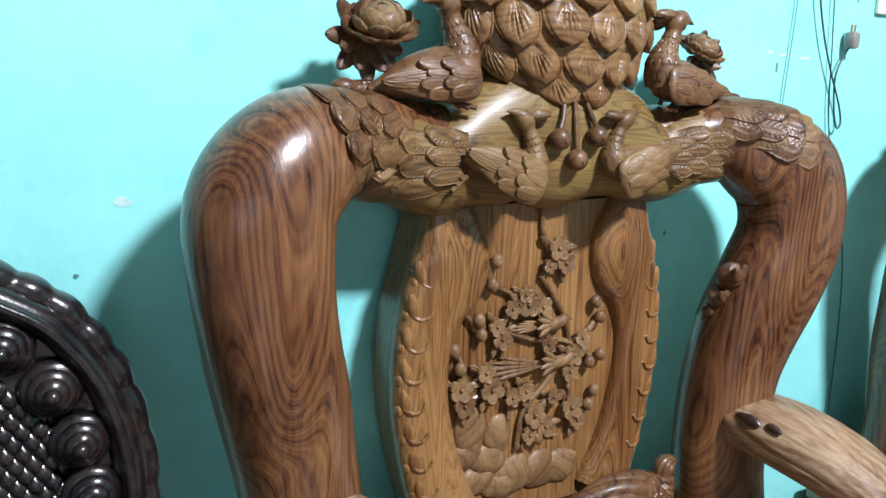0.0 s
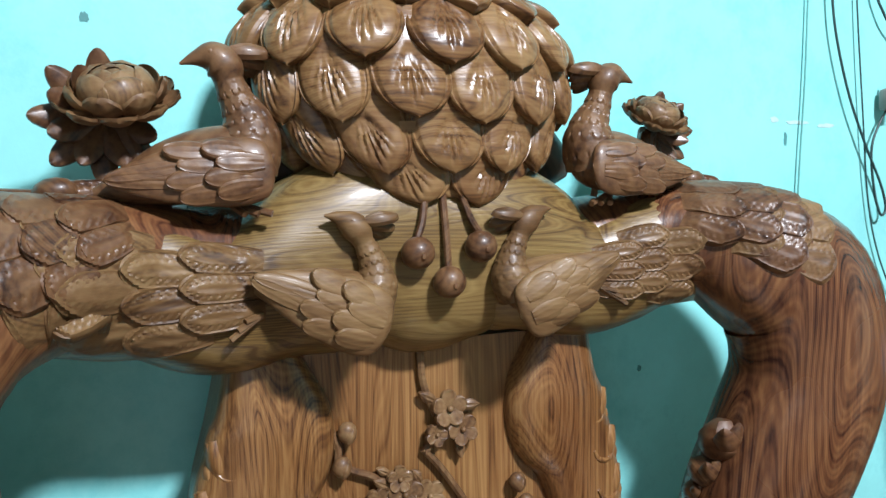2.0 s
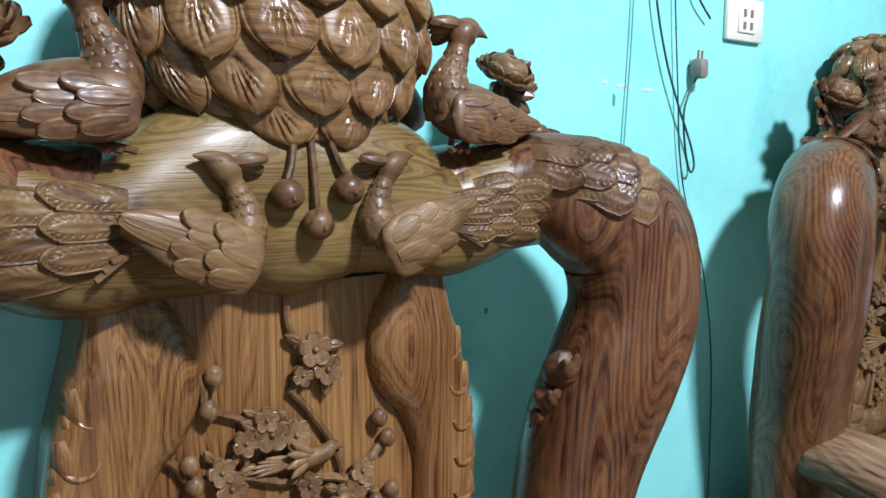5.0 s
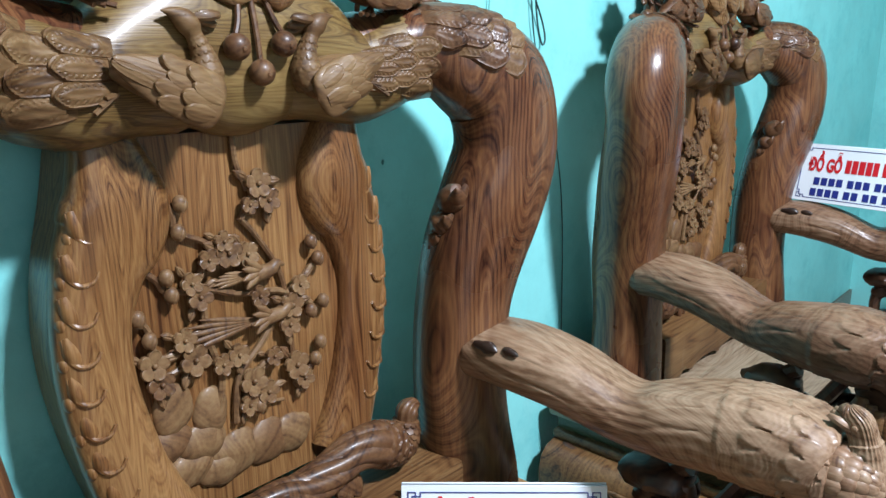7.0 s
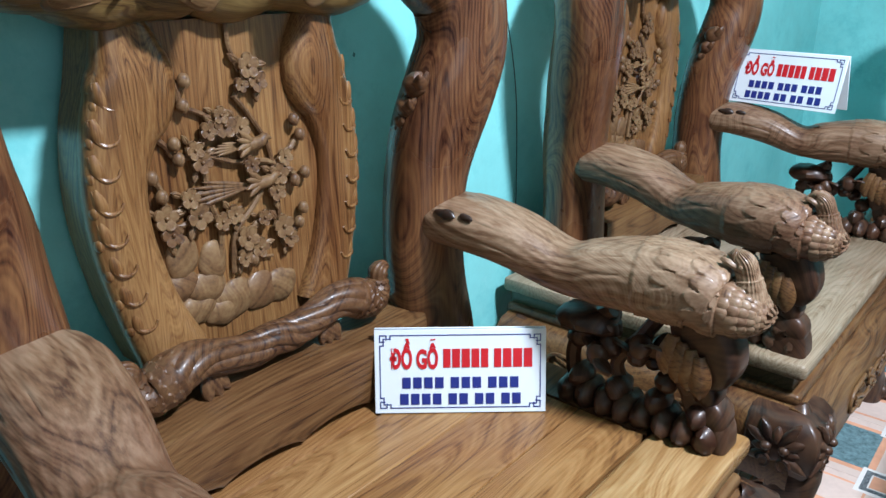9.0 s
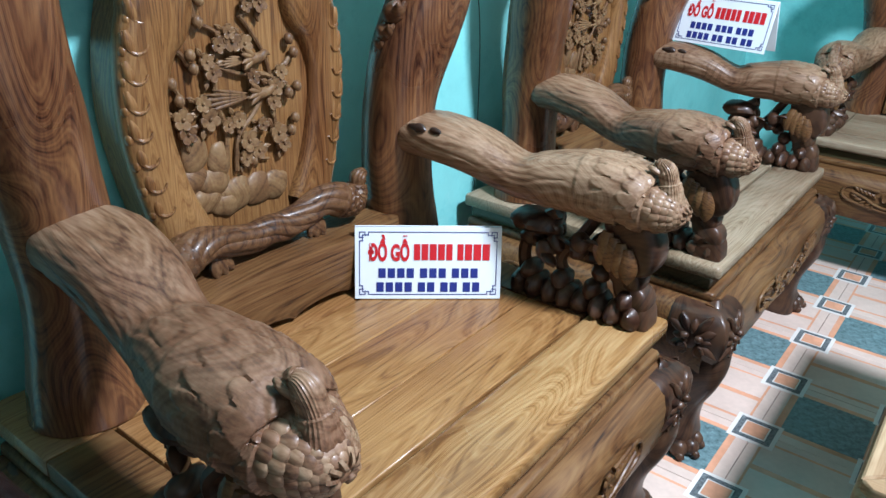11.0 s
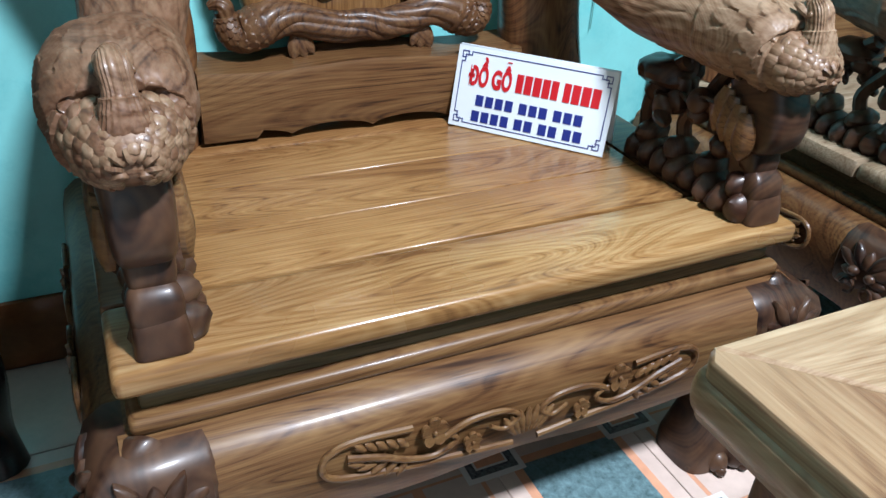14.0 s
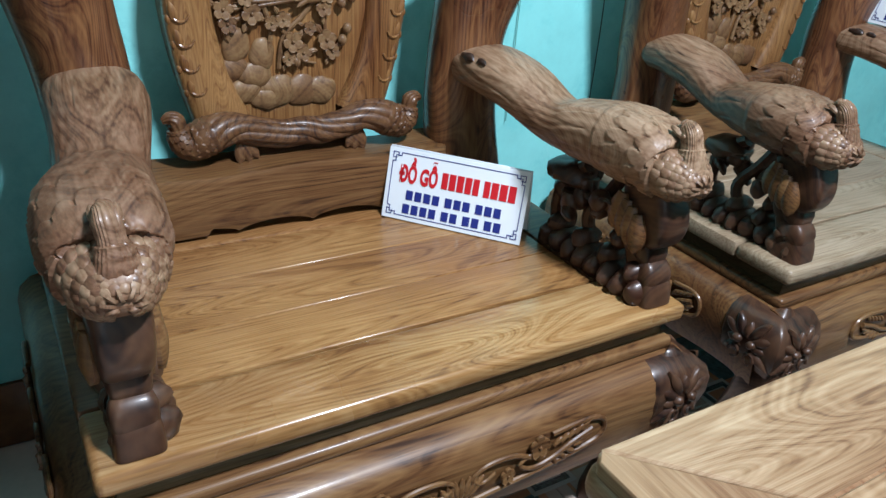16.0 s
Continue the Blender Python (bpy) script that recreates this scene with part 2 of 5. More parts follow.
BLUE_P = plain("navy_print", (0.018, 0.03, 0.20), 0.35, 0.08)
WIRE = plain("black_cable", (0.02, 0.05, 0.05), 0.45, 0.2)
THIN = plain("grey_green_cable", (0.11, 0.33, 0.31), 0.5, 0.2)
PLUG = plain("grey_plug", (0.22, 0.2, 0.18), 0.45, 0.3, 40)
PINK = plain("bared_pinkish_plaster", (0.40, 0.58, 0.57), 0.8, 0.2, 60)
INK = plain("dark_pencil_marks", (0.06, 0.22, 0.22), 0.6, 0.2)
FAINT = plain("faint_pencil_marks", (0.19, 0.52, 0.51), 0.6, 0.15)
CABLE_W = plain("white_cable", (0.82, 0.83, 0.82), 0.35, 0.03)


# ---- geometry helpers ----
def spline(rows, n):
    """n + 1 rows along a smooth curve through the rows, of any width."""
    p = np.array(rows, float)
    k = len(p)
    out = []
    for i in range(n + 1):
        f = i / n * (k - 1)
        j = min(int(f), k - 2)
        u = f - j
        a, b, c, d = p[max(j - 1, 0)], p[j], p[j + 1], p[min(j + 2, k - 1)]
        out.append(0.5 * ((2 * b) + (c - a) * u + (2 * a - 5 * b + 4 * c - d) * u * u + (3 * b - a - 3 * c + d) * u ** 3))
    return np.array(out)


def feathers(u, v, rows, cols, sharp=0.25):
    """Height 0 to 1 of overlapping rounded scales over u (along) and v (round), both 0 to 1."""
    best = 0.0
    fu = u * rows
    for r in (math.floor(fu), math.floor(fu) - 1):
        a = fu - r
        c = v * cols + 0.5 * (r % 2)
        b = (c - math.floor(c) - 0.5) * 2
        reach = 1.0 + 0.55 * math.sqrt(max(0.0, 1 - b * b))
        if 0 <= a < reach:
            best = max(best, (0.35 + 0.65 * a / reach) * min(1.0, (reach - a) / sharp) ** 0.5)
    return max(best, 0.32)


class Geo:
    """Collects the faces of one mesh."""

    def __init__(self):
        self.v, self.f = [], []

    def add(self, verts, faces, m=None):
        n = len(self.v)
        self.v += [tuple(m @ Vector(p)) if m is not None else tuple(p) for p in verts]
        self.f += [tuple(n + i for i in q) for q in faces]
        return self

    def loft(self, rows, n=40, seg=28, ref=(0, 1, 0), power=2.0, disp=None, m=None):
        """A closed tube along rows of x, y, z, half-width, half-depth (along ref)."""
        p = spline(rows, n)
        p[:, 3:] = np.maximum(p[:, 3:], 0.0006)
        tang = np.gradient(p[:, :3], axis=0)
        verts, faces = [], []
        for i in range(n + 1):
            t = Vector(tang[i]).normalized()
            d = Vector(ref)
            d = (d - t * d.dot(t)).normalized()
            s = t.cross(d)
            c, a, b = Vector(p[i, :3]), p[i, 3], p[i, 4]
            for k in range(seg):
                w = 2 * math.pi * k / seg
                cs, sn = math.cos(w), math.sin(w)
                q = s * (a * math.copysign(abs(cs) ** (2 / power), cs)) + d * (b * math.copysign(abs(sn) ** (2 / power), sn))
                if disp:
                    q += (s * (cs / a) + d * (sn / b)).normalized() * disp(i / n, k / seg)
                verts.append(c + q)
        for i in range(n):
            for k in range(seg):
                k2 = (k + 1) % seg
                faces.append((i * seg + k, i * seg + k2, (i + 1) * seg + k2, (i + 1) * seg + k))
        faces += [tuple(range(seg))[::-1], tuple(n * seg + k for k in range(seg))]
        return self.add(verts, faces, m)

    def tube(self, points, r, seg=8, n=None, taper=1.0):
        rows = [(*q, r * (1 + (taper - 1) * i / (len(points) - 1)), r * (1 + (taper - 1) * i / (len(points) - 1))) for i, q in enumerate(points)]
        ref = (0, 1, 0) if abs(points[-1][1] - points[0][1]) < 0.6 * (sum(abs(points[-1][j] - points[0][j]) for j in (0, 2)) + 1e-6) else (0.3, 0, 1)
        return self.loft(rows, n or 4 * len(points), seg, ref)

    def blob(self, c, r, turn=(0, 0, 0), rough=0.0, freq=30.0, seg=14, disp=None):
        rows = seg // 2 + 1
        m = Matrix.Translation(c) @ Euler([radians(a) for a in turn]).to_matrix().to_4x4()
        verts, faces = [(0, 0, r[2])], []
        for i in range(1, rows):
            th = math.pi * i / rows
            for k in range(seg):
                ph = 2 * math.pi * k / seg
                d = Vector((math.sin(th) * math.cos(ph), math.sin(th) * math.sin(ph), math.cos(th)))
                g = 1.0
                if rough:
                    g += rough * noise.noise(Vector((d.x * r[0], d.y * r[1], d.z * r[2])) * freq + Vector(c) * 17)
                if disp:
                    g += disp(th / math.pi, ph / (2 * math.pi))
                verts.append((d.x * r[0] * g, d.y * r[1] * g, d.z * r[2] * g))
        verts.append((0, 0, -r[2]))
        last = len(verts) - 1
        for k in range(seg):
            k2 = (k + 1) % seg
            faces.append((0, 1 + k, 1 + k2))
            faces.append((last, last - seg + k2, last - seg + k))
            for i in range(rows - 2):
                a = 1 + i * seg
                faces.append((a + k, a + seg + k, a + seg + k2, a + k2))
        return self.add(verts, faces, m)

    def plate(self, m, length, width, dome=0.2, thick=0.003, tip=0.5, curl=0.0, ribs=0, nu=8, nv=8, root=0.45, rib=0.0012, cusp=0.0, rim=0.0):
        """A petal, feather or leaf along local y, face to local z; tip: 0 round, 1 pointed."""
        verts, faces = [], []
        for side in (0, 1):
            for i in range(nu + 1):
                u = math.sin(math.pi / 2 * i / nu)
                w = (root + (1 - root) * math.sin(min(1.0, u / 0.6) * math.pi / 2)) * (max(0.0, 1 - max(0.0, (u - 0.45) / 0.55) ** (2.6 - 1.5 * tip)) ** (0.5 + 0.35 * tip))
                for j in range(nv + 1):
                    s = 2 * j / nv - 1
                    h = dome * width * (1 - s * s) * math.sin(math.pi * (0.15 + 0.75 * u)) + curl * length * u * u
                    if ribs:
                        h -= rib * max(0.0, math.cos(s * math.pi * ribs / 1.4)) ** 6 * min(1, 2.2 * (1 - u)) * (0 if abs(s) > 0.75 else 1)
                    h += rim * max(0.0, 1 - abs(abs(s) - 0.84) / 0.18) + rim * max(0.0, 1 - abs(u - 0.95) / 0.07)
                    verts.append((s * w * width / 2, u * length * (1 + cusp * (1 - abs(s)) ** 3 * u * u), h - side * thick * (1 if 0 < j < nv and 0 < i < nu else 1)))
        k = (nu + 1) * (nv + 1)
        q = lambda i, j, s: s * k + i * (nv + 1) + j
        for i in range(nu):
            for j in range(nv):
                faces.append((q(i, j, 0), q(i, j + 1, 0), q(i + 1, j + 1, 0), q(i + 1, j, 0)))
                faces.append((q(i, j, 1), q(i + 1, j, 1), q(i + 1, j + 1, 1), q(i, j + 1, 1)))
            faces.append((q(i, 0, 0), q(i + 1, 0, 0), q(i + 1, 0, 1), q(i, 0, 1)))
            faces.append((q(i, nv, 0), q(i, nv, 1), q(i + 1, nv, 1), q(i + 1, nv, 0)))
        for j in range(nv):
            faces.append((q(0, j, 0), q(0, j, 1), q(0, j + 1, 1), q(0, j + 1, 0)))
            faces.append((q(nu, j, 0), q(nu, j + 1, 0), q(nu, j + 1, 1), q(nu, j, 1)))
        return self.add(verts, faces, m)

    def box(self, lo, hi, bevel=0.004, steps=2):
        """A box with rounded edges."""
        bm = bmesh.new()
        bmesh.ops.create_cube(bm, size=1)
        for v in bm.verts:
            v.co = Vector([(lo[i] + hi[i]) / 2 + v.co[i] * (hi[i] - lo[i]) for i in range(3)])
        if bevel:
            bmesh.ops.bevel(bm, geom=bm.edges[:], offset=bevel, segments=steps, profile=0.5, affect="EDGES")
        bm.verts.index_update()
        self.add([v.co for v in bm.verts], [[v.index for v in f.verts] for f in bm.faces])
        bm.free()
        return self

    def mesh(self, name):
        me = bpy.data.meshes.new(name)
        me.from_pydata(self.v, [], self.f)
        me.validate()
        me.polygons.foreach_set("use_smooth", [True] * len(me.polygons))
        return me


def soften(me, angle=38):
    """Hard edges where faces meet at more than the angle."""
    bm = bmesh.new()
    bm.from_mesh(me)
    bmesh.ops.recalc_face_normals(bm, faces=bm.faces)
    for e in bm.edges:
        if len(e.link_faces) == 2 and e.calc_face_angle(0) > radians(angle):
            e.smooth = False
    bm.to_mesh(me)
    bm.free()
    return me


def part(name, geo, mat, parent, label="", hard=38):
    me = soften(geo.mesh(name), hard)
    me.materials.append(mat)
    ob = new(name, me)
    ob.parent = parent
    return tagged(ob, label) if label else ob


def thing(name, label, category, at=None, group="", kind=""):
    ob = new(name)
    if at is not None:
        ob.matrix_basis = at
    return tagged(ob, label, category, group, kind)


def frame_at(at, along, out):
    """A pose whose y runs along and whose z points out."""
    y = Vector(along).normalized()
    z = Vector(out)
    z = (z - y * z.dot(y)).normalized()
    x = y.cross(z)
    m = Matrix((x, y, z)).transposed().to_4x4()
    m.translation = at
    return m


# ---- room ----
def slab(name, lo, hi, mat, label, category, bevel=0.0):
    me = soften(Geo().box(lo, hi, bevel).mesh(name))
    me.materials.append(mat)
    return tagged(new(name, me), label, category, kind="structure")


slab("wall_north", (-3.2, 0.0, 0), (3.32, 0.18, 3.2), WALL, "bright teal painted plaster wall with scuffs", "wall")
slab("wall_east", (3.32, -4.6, 0), (3.5, 0.18, 3.2), WALL, "teal painted plaster side wall of the showroom", "wall")
# west and south walls are never in view, added to enclose the room
slab("wall_west", (-3.38, -4.6, 0), (-3.2, 0.18, 3.2), OUT, "unseen grey wall added to close the room", "wall")
slab("wall_south", (-3.38, -4.78, 0), (3.5, -4.6, 3.2), OUT, "unseen grey wall added behind the viewer", "wall")
slab("ceiling", (-3.38, -4.78, 3.2), (3.5, 0.18, 3.32), CEIL, "white painted ceiling of the showroom", "ceiling")
floor = slab("floor", (-3.38, -4.78, -0.12), (3.5, 0.18, -0.006), GROUT, "patterned tile floor in cream, orange and grey blue", "floor")
slab("baseboard", (-3.2, -0.012, 0.0), (3.32, 0.0, 0.155), SKIRT, "glossy brown tile skirting along the teal wall", "baseboard", 0.002)


# ---- armchair ----
from mathutils import bvhtree


def blossom(g, c, r, out=(0, -1, 0.15), petals=5, depth=0.5, turn=0.0):
    m = frame_at(c, (0, 0.1, 1), out)
    for k in range(petals):
        a = turn + 2 * math.pi * k / petals
        q = m @ Matrix.Rotation(a, 4, "Z") @ Matrix.Translation((0, r * 0.15, 0.0)) @ Matrix.Rotation(radians(8), 4, "X")
        g.plate(q, r * 0.98, r * 1.0, 0.06, 0.0045, 0.0, depth * 0.02, nu=6, nv=8, root=0.5, rim=0.0012)
    g.blob(m @ Vector((0, 0, r * 0.15)), (r * 0.2,) * 3, seg=8)


def rose(parent, c, r, out):
    m = frame_at(c, (0, 0.85, 0.5), out)
    ob = part("carved_rose", Geo().blob(m @ Vector((0, 0, r * 0.24)), (r * 0.40, r * 0.40, r * 0.40), seg=36, disp=lambda th, ph: 0.07 * abs(math.sin(3.1416 * (ph + th * 5))) ** 0.5), FLOWER_W, parent, "carved open rose with layered petals")
    for ring, (n, d, ln, tilt) in enumerate(((3, 0.34, 0.66, 112), (4, 0.42, 0.74, 108), (5, 0.48, 0.66, 92), (7, 0.48, 0.62, 44), (9, 0.46, 0.72, 10))):
        for k in range(n):
            a = 2 * math.pi * (k + 0.37 * ring) / n
            q = m @ Matrix.Rotation(a, 4, "Z") @ Matrix.Translation((0, d * r, 0)) @ Matrix.Rotation(radians(tilt), 4, "X")
            part("rose_petal", Geo().plate(q, ln * r, (1.0 if ring < 3 else 0.72) * r, -0.2, 0.0028, 0.05, 0.1, nu=8, nv=8, root=0.6, rim=0.0012), FLOWER_W, ob)


def wing(g, m, length, width):
    """A folded wing: a flat teardrop bearing three rows of rounded overlapping feathers."""
    rows = [(0, 0, 0, 0.002, 0.002), (0, 0.04, 0, 0.36, 0.10), (0, 0.14, 0, 0.5, 0.16), (0, 0.32, 0, 0.52, 0.17), (0, 0.55, 0, 0.44, 0.14), (0, 0.78, 0, 0.28, 0.10), (0, 0.94, 0, 0.12, 0.05), (0, 1.0, 0, 0.01, 0.01)]
    g.loft([(x, y * length, z, a * width, b * width) for x, y, z, a, b in rows], 40, 36, ref=(0, 0, 1), m=m)
    for row, (start, count, long, wide) in enumerate(((0.40, 5, 0.52, 0.22), (0.22, 4, 0.36, 0.27), (0.06, 4, 0.30, 0.27))):
        half = width * (0.40, 0.44, 0.42)[row]
        for k in range(count):
            f = 2 * (k + 0.5) / count - 1
            x = f * half * (0.86 if row else 0.80)
            h = width * 0.15 * math.sqrt(max(0.0, 1 - (f * 0.8) ** 2)) + 0.0018 * row + 0.0005 * (k % 2)
            q = m @ Matrix.Translation((x, (start + 0.04 * abs(f) + 0.07 * (k % 2)) * length, h - (0.0012 if row == 0 else 0.0052))) @ Matrix.Rotation(f * radians(-4 if row else 12), 4, "Z") @ Matrix.Rotation(f * 0.5, 4, "Y") @ Matrix.Rotation(radians((-3, 7, 10)[row]), 4, "X")
            g.plate(q, long * length * (1 - 0.10 * abs(f)), wide * width * 1.3, 0.16, 0.0045, 0.0, 0.0, nu=9, nv=10, root=0.7, rim=0.0009, ribs=3, rib=0.0007)


def feather(g, place, length, width, nu=44, nv=18):
    """One rounded feather: raised rim, a drop-shaped eye and slanted barbs; place(along, across, height) sets it."""
    verts, faces = [], []
    for side in (0, 1):
        for i in range(nu + 1):
            u = i / nu
            u = 1 - (1 - u) ** 1.25
            w = (0.72 + 0.28 * min(1.0, u / 0.5)) * math.sqrt(max(0.0, 1 - max(0.0, (u - 0.7) / 0.3) ** 2.2))
            for j in range(nv + 1):
                s = 2 * j / nv - 1
                inner = math.hypot(s, max(0.0, (u - 0.7) / 0.3)) if u > 0.7 else abs(s)
                h = 0.0008 + 0.0060 * u + 0.0018 * (1 - s * s)
                h += 0.0008 * max(0.0, 1 - abs(inner - 0.90) / 0.12) - 0.0008 * max(0.0, 1 - abs(inner - 0.74) / 0.10)
                drop = math.hypot((u - 0.66) / 0.20 if u > 0.66 else (u - 0.66) / 0.5, s / 0.34)
                h += 0.0009 * max(0.0, 1 - abs(drop - 0.9) / 0.35) - 0.0006 * max(0.0, 1 - drop / 0.5)
                if inner < 0.72 and drop > 1.2:
                    h += 0.0008 * math.sin((u * length - abs(s) * width * 0.55) * 1000)
                if inner > 0.97:
                    h -= 0.002
                verts.append(place(u * length, s * w * width / 2, h - side * 0.008))
    k = (nu + 1) * (nv + 1)
    q = lambda i, j, s: s * k + i * (nv + 1) + j
    for i in range(nu):
        for j in range(nv):
            faces.append((q(i, j, 0), q(i, j + 1, 0), q(i + 1, j + 1, 0), q(i + 1, j, 0)))
        faces.append((q(i, 0, 0), q(i + 1, 0, 0), q(i + 1, 0, 1), q(i, 0, 1)))
        faces.append((q(i, nv, 0), q(i, nv, 1), q(i + 1, nv, 1), q(i + 1, nv, 0)))
    for j in range(nv):
        faces.append((q(nu, j, 0), q(nu, j + 1, 0), q(nu, j + 1, 1), q(nu, j, 1)))
    g.add(verts, faces)


def tail(parent, mat, start, way, spread, count, length, width, out=(0, -1, 0.1), ground=None, rows=3, sink=0.0):
    """A broad fan of eyed feathers, row over row, lying on the wood below it."""
    o = Vector(out).normalized()
    base = Vector(way)
    base = (base - o * base.dot(o)).normalized()
    side = o.cross(base)
    for row in range(rows - 1, -1, -1):
        for k in range(count):
            f = k - (count - 1) / 2 + (0.22 if row % 2 else -0.22)
            angle = radians(f * abs(spread) * 0.6)
            d = base * math.cos(angle) + side * math.sin(angle)
            across = o.cross(d)
            grow = 0.74 + 0.15 * row
            root = Vector(start) + side * f * width * 0.80 * grow + base * (0.27 * row * length)

            def place(a, b, h):
                p = root + d * a + across * b
                ramp_up = min(1.0, a / (0.12 * length))
                lift = (h + 0.0030 - sink - 0.0012 * row + 0.0006 * (k % 2)) * ramp_up - 0.0012 * (1 - ramp_up)
                hit = ground.ray_cast(p + o * 0.10, -o, 0.17)[0] if ground else None
                if hit is None:
                    return tuple(p + o * (h + 0.0045 - 0.0015 * row) - (o * 0.03 if ground else o * 0))
                return tuple(hit + o * lift)
            w = Geo()
            feather(w, place, length * 0.47, width * 1.04 * grow)
            part("feather", w, mat, parent)


def perched_bird(s, dx, ground, crest):
    g = Geo()
    y = -0.132
    rows = [(-0.288, 1.328, 0.004), (-0.262, 1.334, 0.015), (-0.232, 1.343, 0.026), (-0.200, 1.350, 0.031), (-0.172, 1.354, 0.029), (-0.155, 1.357, 0.019), (-0.1475, 1.358, 0.003)]
    g.loft([(s * (x - dx), y - 0.004, z, r, r * 0.95) for x, z, r in rows], 40, 32)
    neck = [(-0.172, 1.348, 0.027), (-0.166, 1.370, 0.0250), (-0.168, 1.388, 0.0185), (-0.175, 1.404, 0.0125), (-0.180, 1.418, 0.0118), (-0.184, 1.431, 0.0155), (-0.194, 1.438, 0.0135), (-0.206, 1.437, 0.0065), (-0.219, 1.432, 0.001)]
    g.loft([(s * (x - dx), y - 0.006, z, r, r * 0.98) for x, z, r in neck], 150, 84, disp=lambda u, v: 0.0030 * feathers(1 - u / 0.52, v, 6, 14, 0.25) * min(1.0, (0.52 - u) * 12) if u < 0.52 else 0.0)
    wing(g, frame_at((s * (-0.150 - dx), y - 0.037, 1.346), (s * -1, 0.10, -0.06), (0, -1, 0.15)), 0.132, 0.054)
    for k in range(4):
        g.plate(frame_at((s * (-0.184 - dx), y - 0.008 + 0.005 * k, 1.443), (s * 0.85, 0.08 * (k - 1.5), 0.20 - 0.22 * k), (-s * 0.3, -0.6, 0.7)), 0.038 - 0.003 * k, 0.017, 0.3, 0.005, 0.3, -0.25, ribs=2)
    for e in (-1, 1):
        g.blob((s * (-0.195 - dx), y - 0.004 + e * 0.0125, 1.441), (0.0030, 0.002, 0.0030), seg=8)
        g.tube([(s * (-0.19 - dx), y + e * 0.012, 1.345), (s * (-0.185 - dx), y + e * 0.014, 1.315)], 0.004, 6)
    for k in range(3):
        g.tube([(s * (-0.185 - dx), y - 0.014, 1.318), (s * (-0.175 + 0.011 * k - dx), y - 0.03, 1.309)], 0.0032, 6)
    tail(crest, CARVE_W, (s * (-0.262 - dx), y - 0.022, 1.312), (s * -1, 0, -0.42), 14 * s, 3, 0.105, 0.038, (0, -1, 0.25), ground)
    return g


def resting_bird(s, dx, ground, crest):
    g = Geo()
    y = -0.163
    rows = [(-0.170, 1.251, 0.008), (-0.14, 1.243, 0.019), (-0.108, 1.236, 0.025), (-0.082, 1.232, 0.024), (-0.066, 1.232, 0.016), (-0.058, 1.233, 0.003)]
    g.loft([(s * (x - dx), y, z, r, r * 0.8) for x, z, r in rows], 36, 28)
    neck = [(-0.075, 1.228, 0.021), (-0.067, 1.243, 0.0190), (-0.067, 1.258, 0.0130), (-0.071, 1.271, 0.0092), (-0.076, 1.282, 0.0092), (-0.081, 1.292, 0.0125), (-0.089, 1.299, 0.0112), (-0.099, 1.304, 0.0058), (-0.110, 1.306, 0.001)]
    g.loft([(s * (x - dx), y - 0.002, z, r, r * 0.9) for x, z, r in neck], 140, 72, disp=lambda u, v: 0.0026 * feathers(1 - u / 0.5, v, 6, 13, 0.25) * min(1.0, (0.5 - u) * 12) if u < 0.5 else 0.0)
    wing(g, frame_at((s * (-0.062 - dx), y - 0.027, 1.208), (s * -0.91, 0.08, 0.41), (0, -1, 0.05)), 0.126, 0.060)
    for k in range(4):
        g.plate(frame_at((s * (-0.078 - dx), y - 0.006 + 0.005 * k, 1.300), (s * 0.9, 0.1 * (k - 1.5), 0.28 - 0.3 * k), (-s * 0.3, -0.6, 0.8)), 0.032, 0.015, 0.3, 0.004, 0.3, -0.2, ribs=2)
    for e in (-1, 1):
        g.blob((s * (-0.088 - dx), y + e * 0.0102, 1.301), (0.0028, 0.0018, 0.0024), seg=8)
    for k in range(3):
        g.tube([(s * (-0.165 - dx), y - 0.004, 1.226), (s * (-0.18 - 0.006 * k - dx), y - 0.01, 1.222 - 0.007 * k)], 0.003, 6)
    tail(crest, BIRD_W, (s * (-0.158 - dx), y - 0.008, 1.245), (s * -1, 0, 0.02), 8 * s, 3, 0.155 if s > 0 else 0.115, 0.034 if s > 0 else 0.028, (0, -1, 0.06), ground)
    return g


LOTUS = [(1.520, 0.004, -0.088), (1.514, 0.086, -0.088), (1.498, 0.133, -0.088), (1.469, 0.160, -0.088), (1.430, 0.163, -0.089), (1.394, 0.150, -0.092), (1.359, 0.123, -0.099), (1.331, 0.088, -0.108), (1.308, 0.046, -0.118), (1.299, 0.008, -0.124)]


PROFILE = spline(LOTUS, 120)
ARC = np.concatenate([[0], np.cumsum(np.hypot(np.diff(PROFILE[:, 0]), 0.8 * np.diff(PROFILE[:, 1])))])
ARC = ARC / ARC[-1]


def lotus_at(t, phi, lift=0.0):
    """The point of the lotus head at t (0 top, 1 tip) and angle phi, lifted off its surface."""
    def place(tt, ph):
        tt = min(max(tt, 0.0), 1.0)
        z, r, cy = (float(np.interp(tt, ARC, PROFILE[:, k])) for k in range(3))
        return Vector((r * math.sin(ph) - 0.006 + 0.024 * tt * tt, cy - 0.55 * r * math.cos(ph), z))
    p = place(t, phi)
    n = (place(t, phi + 0.06) - place(t, phi - 0.06)).cross(place(t - 0.02, phi) - place(t + 0.02, phi))
    n = n.normalized() if n.length > 1e-9 else Vector((0, 0, 1))
    if n.dot(p - Vector((0, -0.09, 1.42))) < 0:
        n = -n
    return p + n * lift


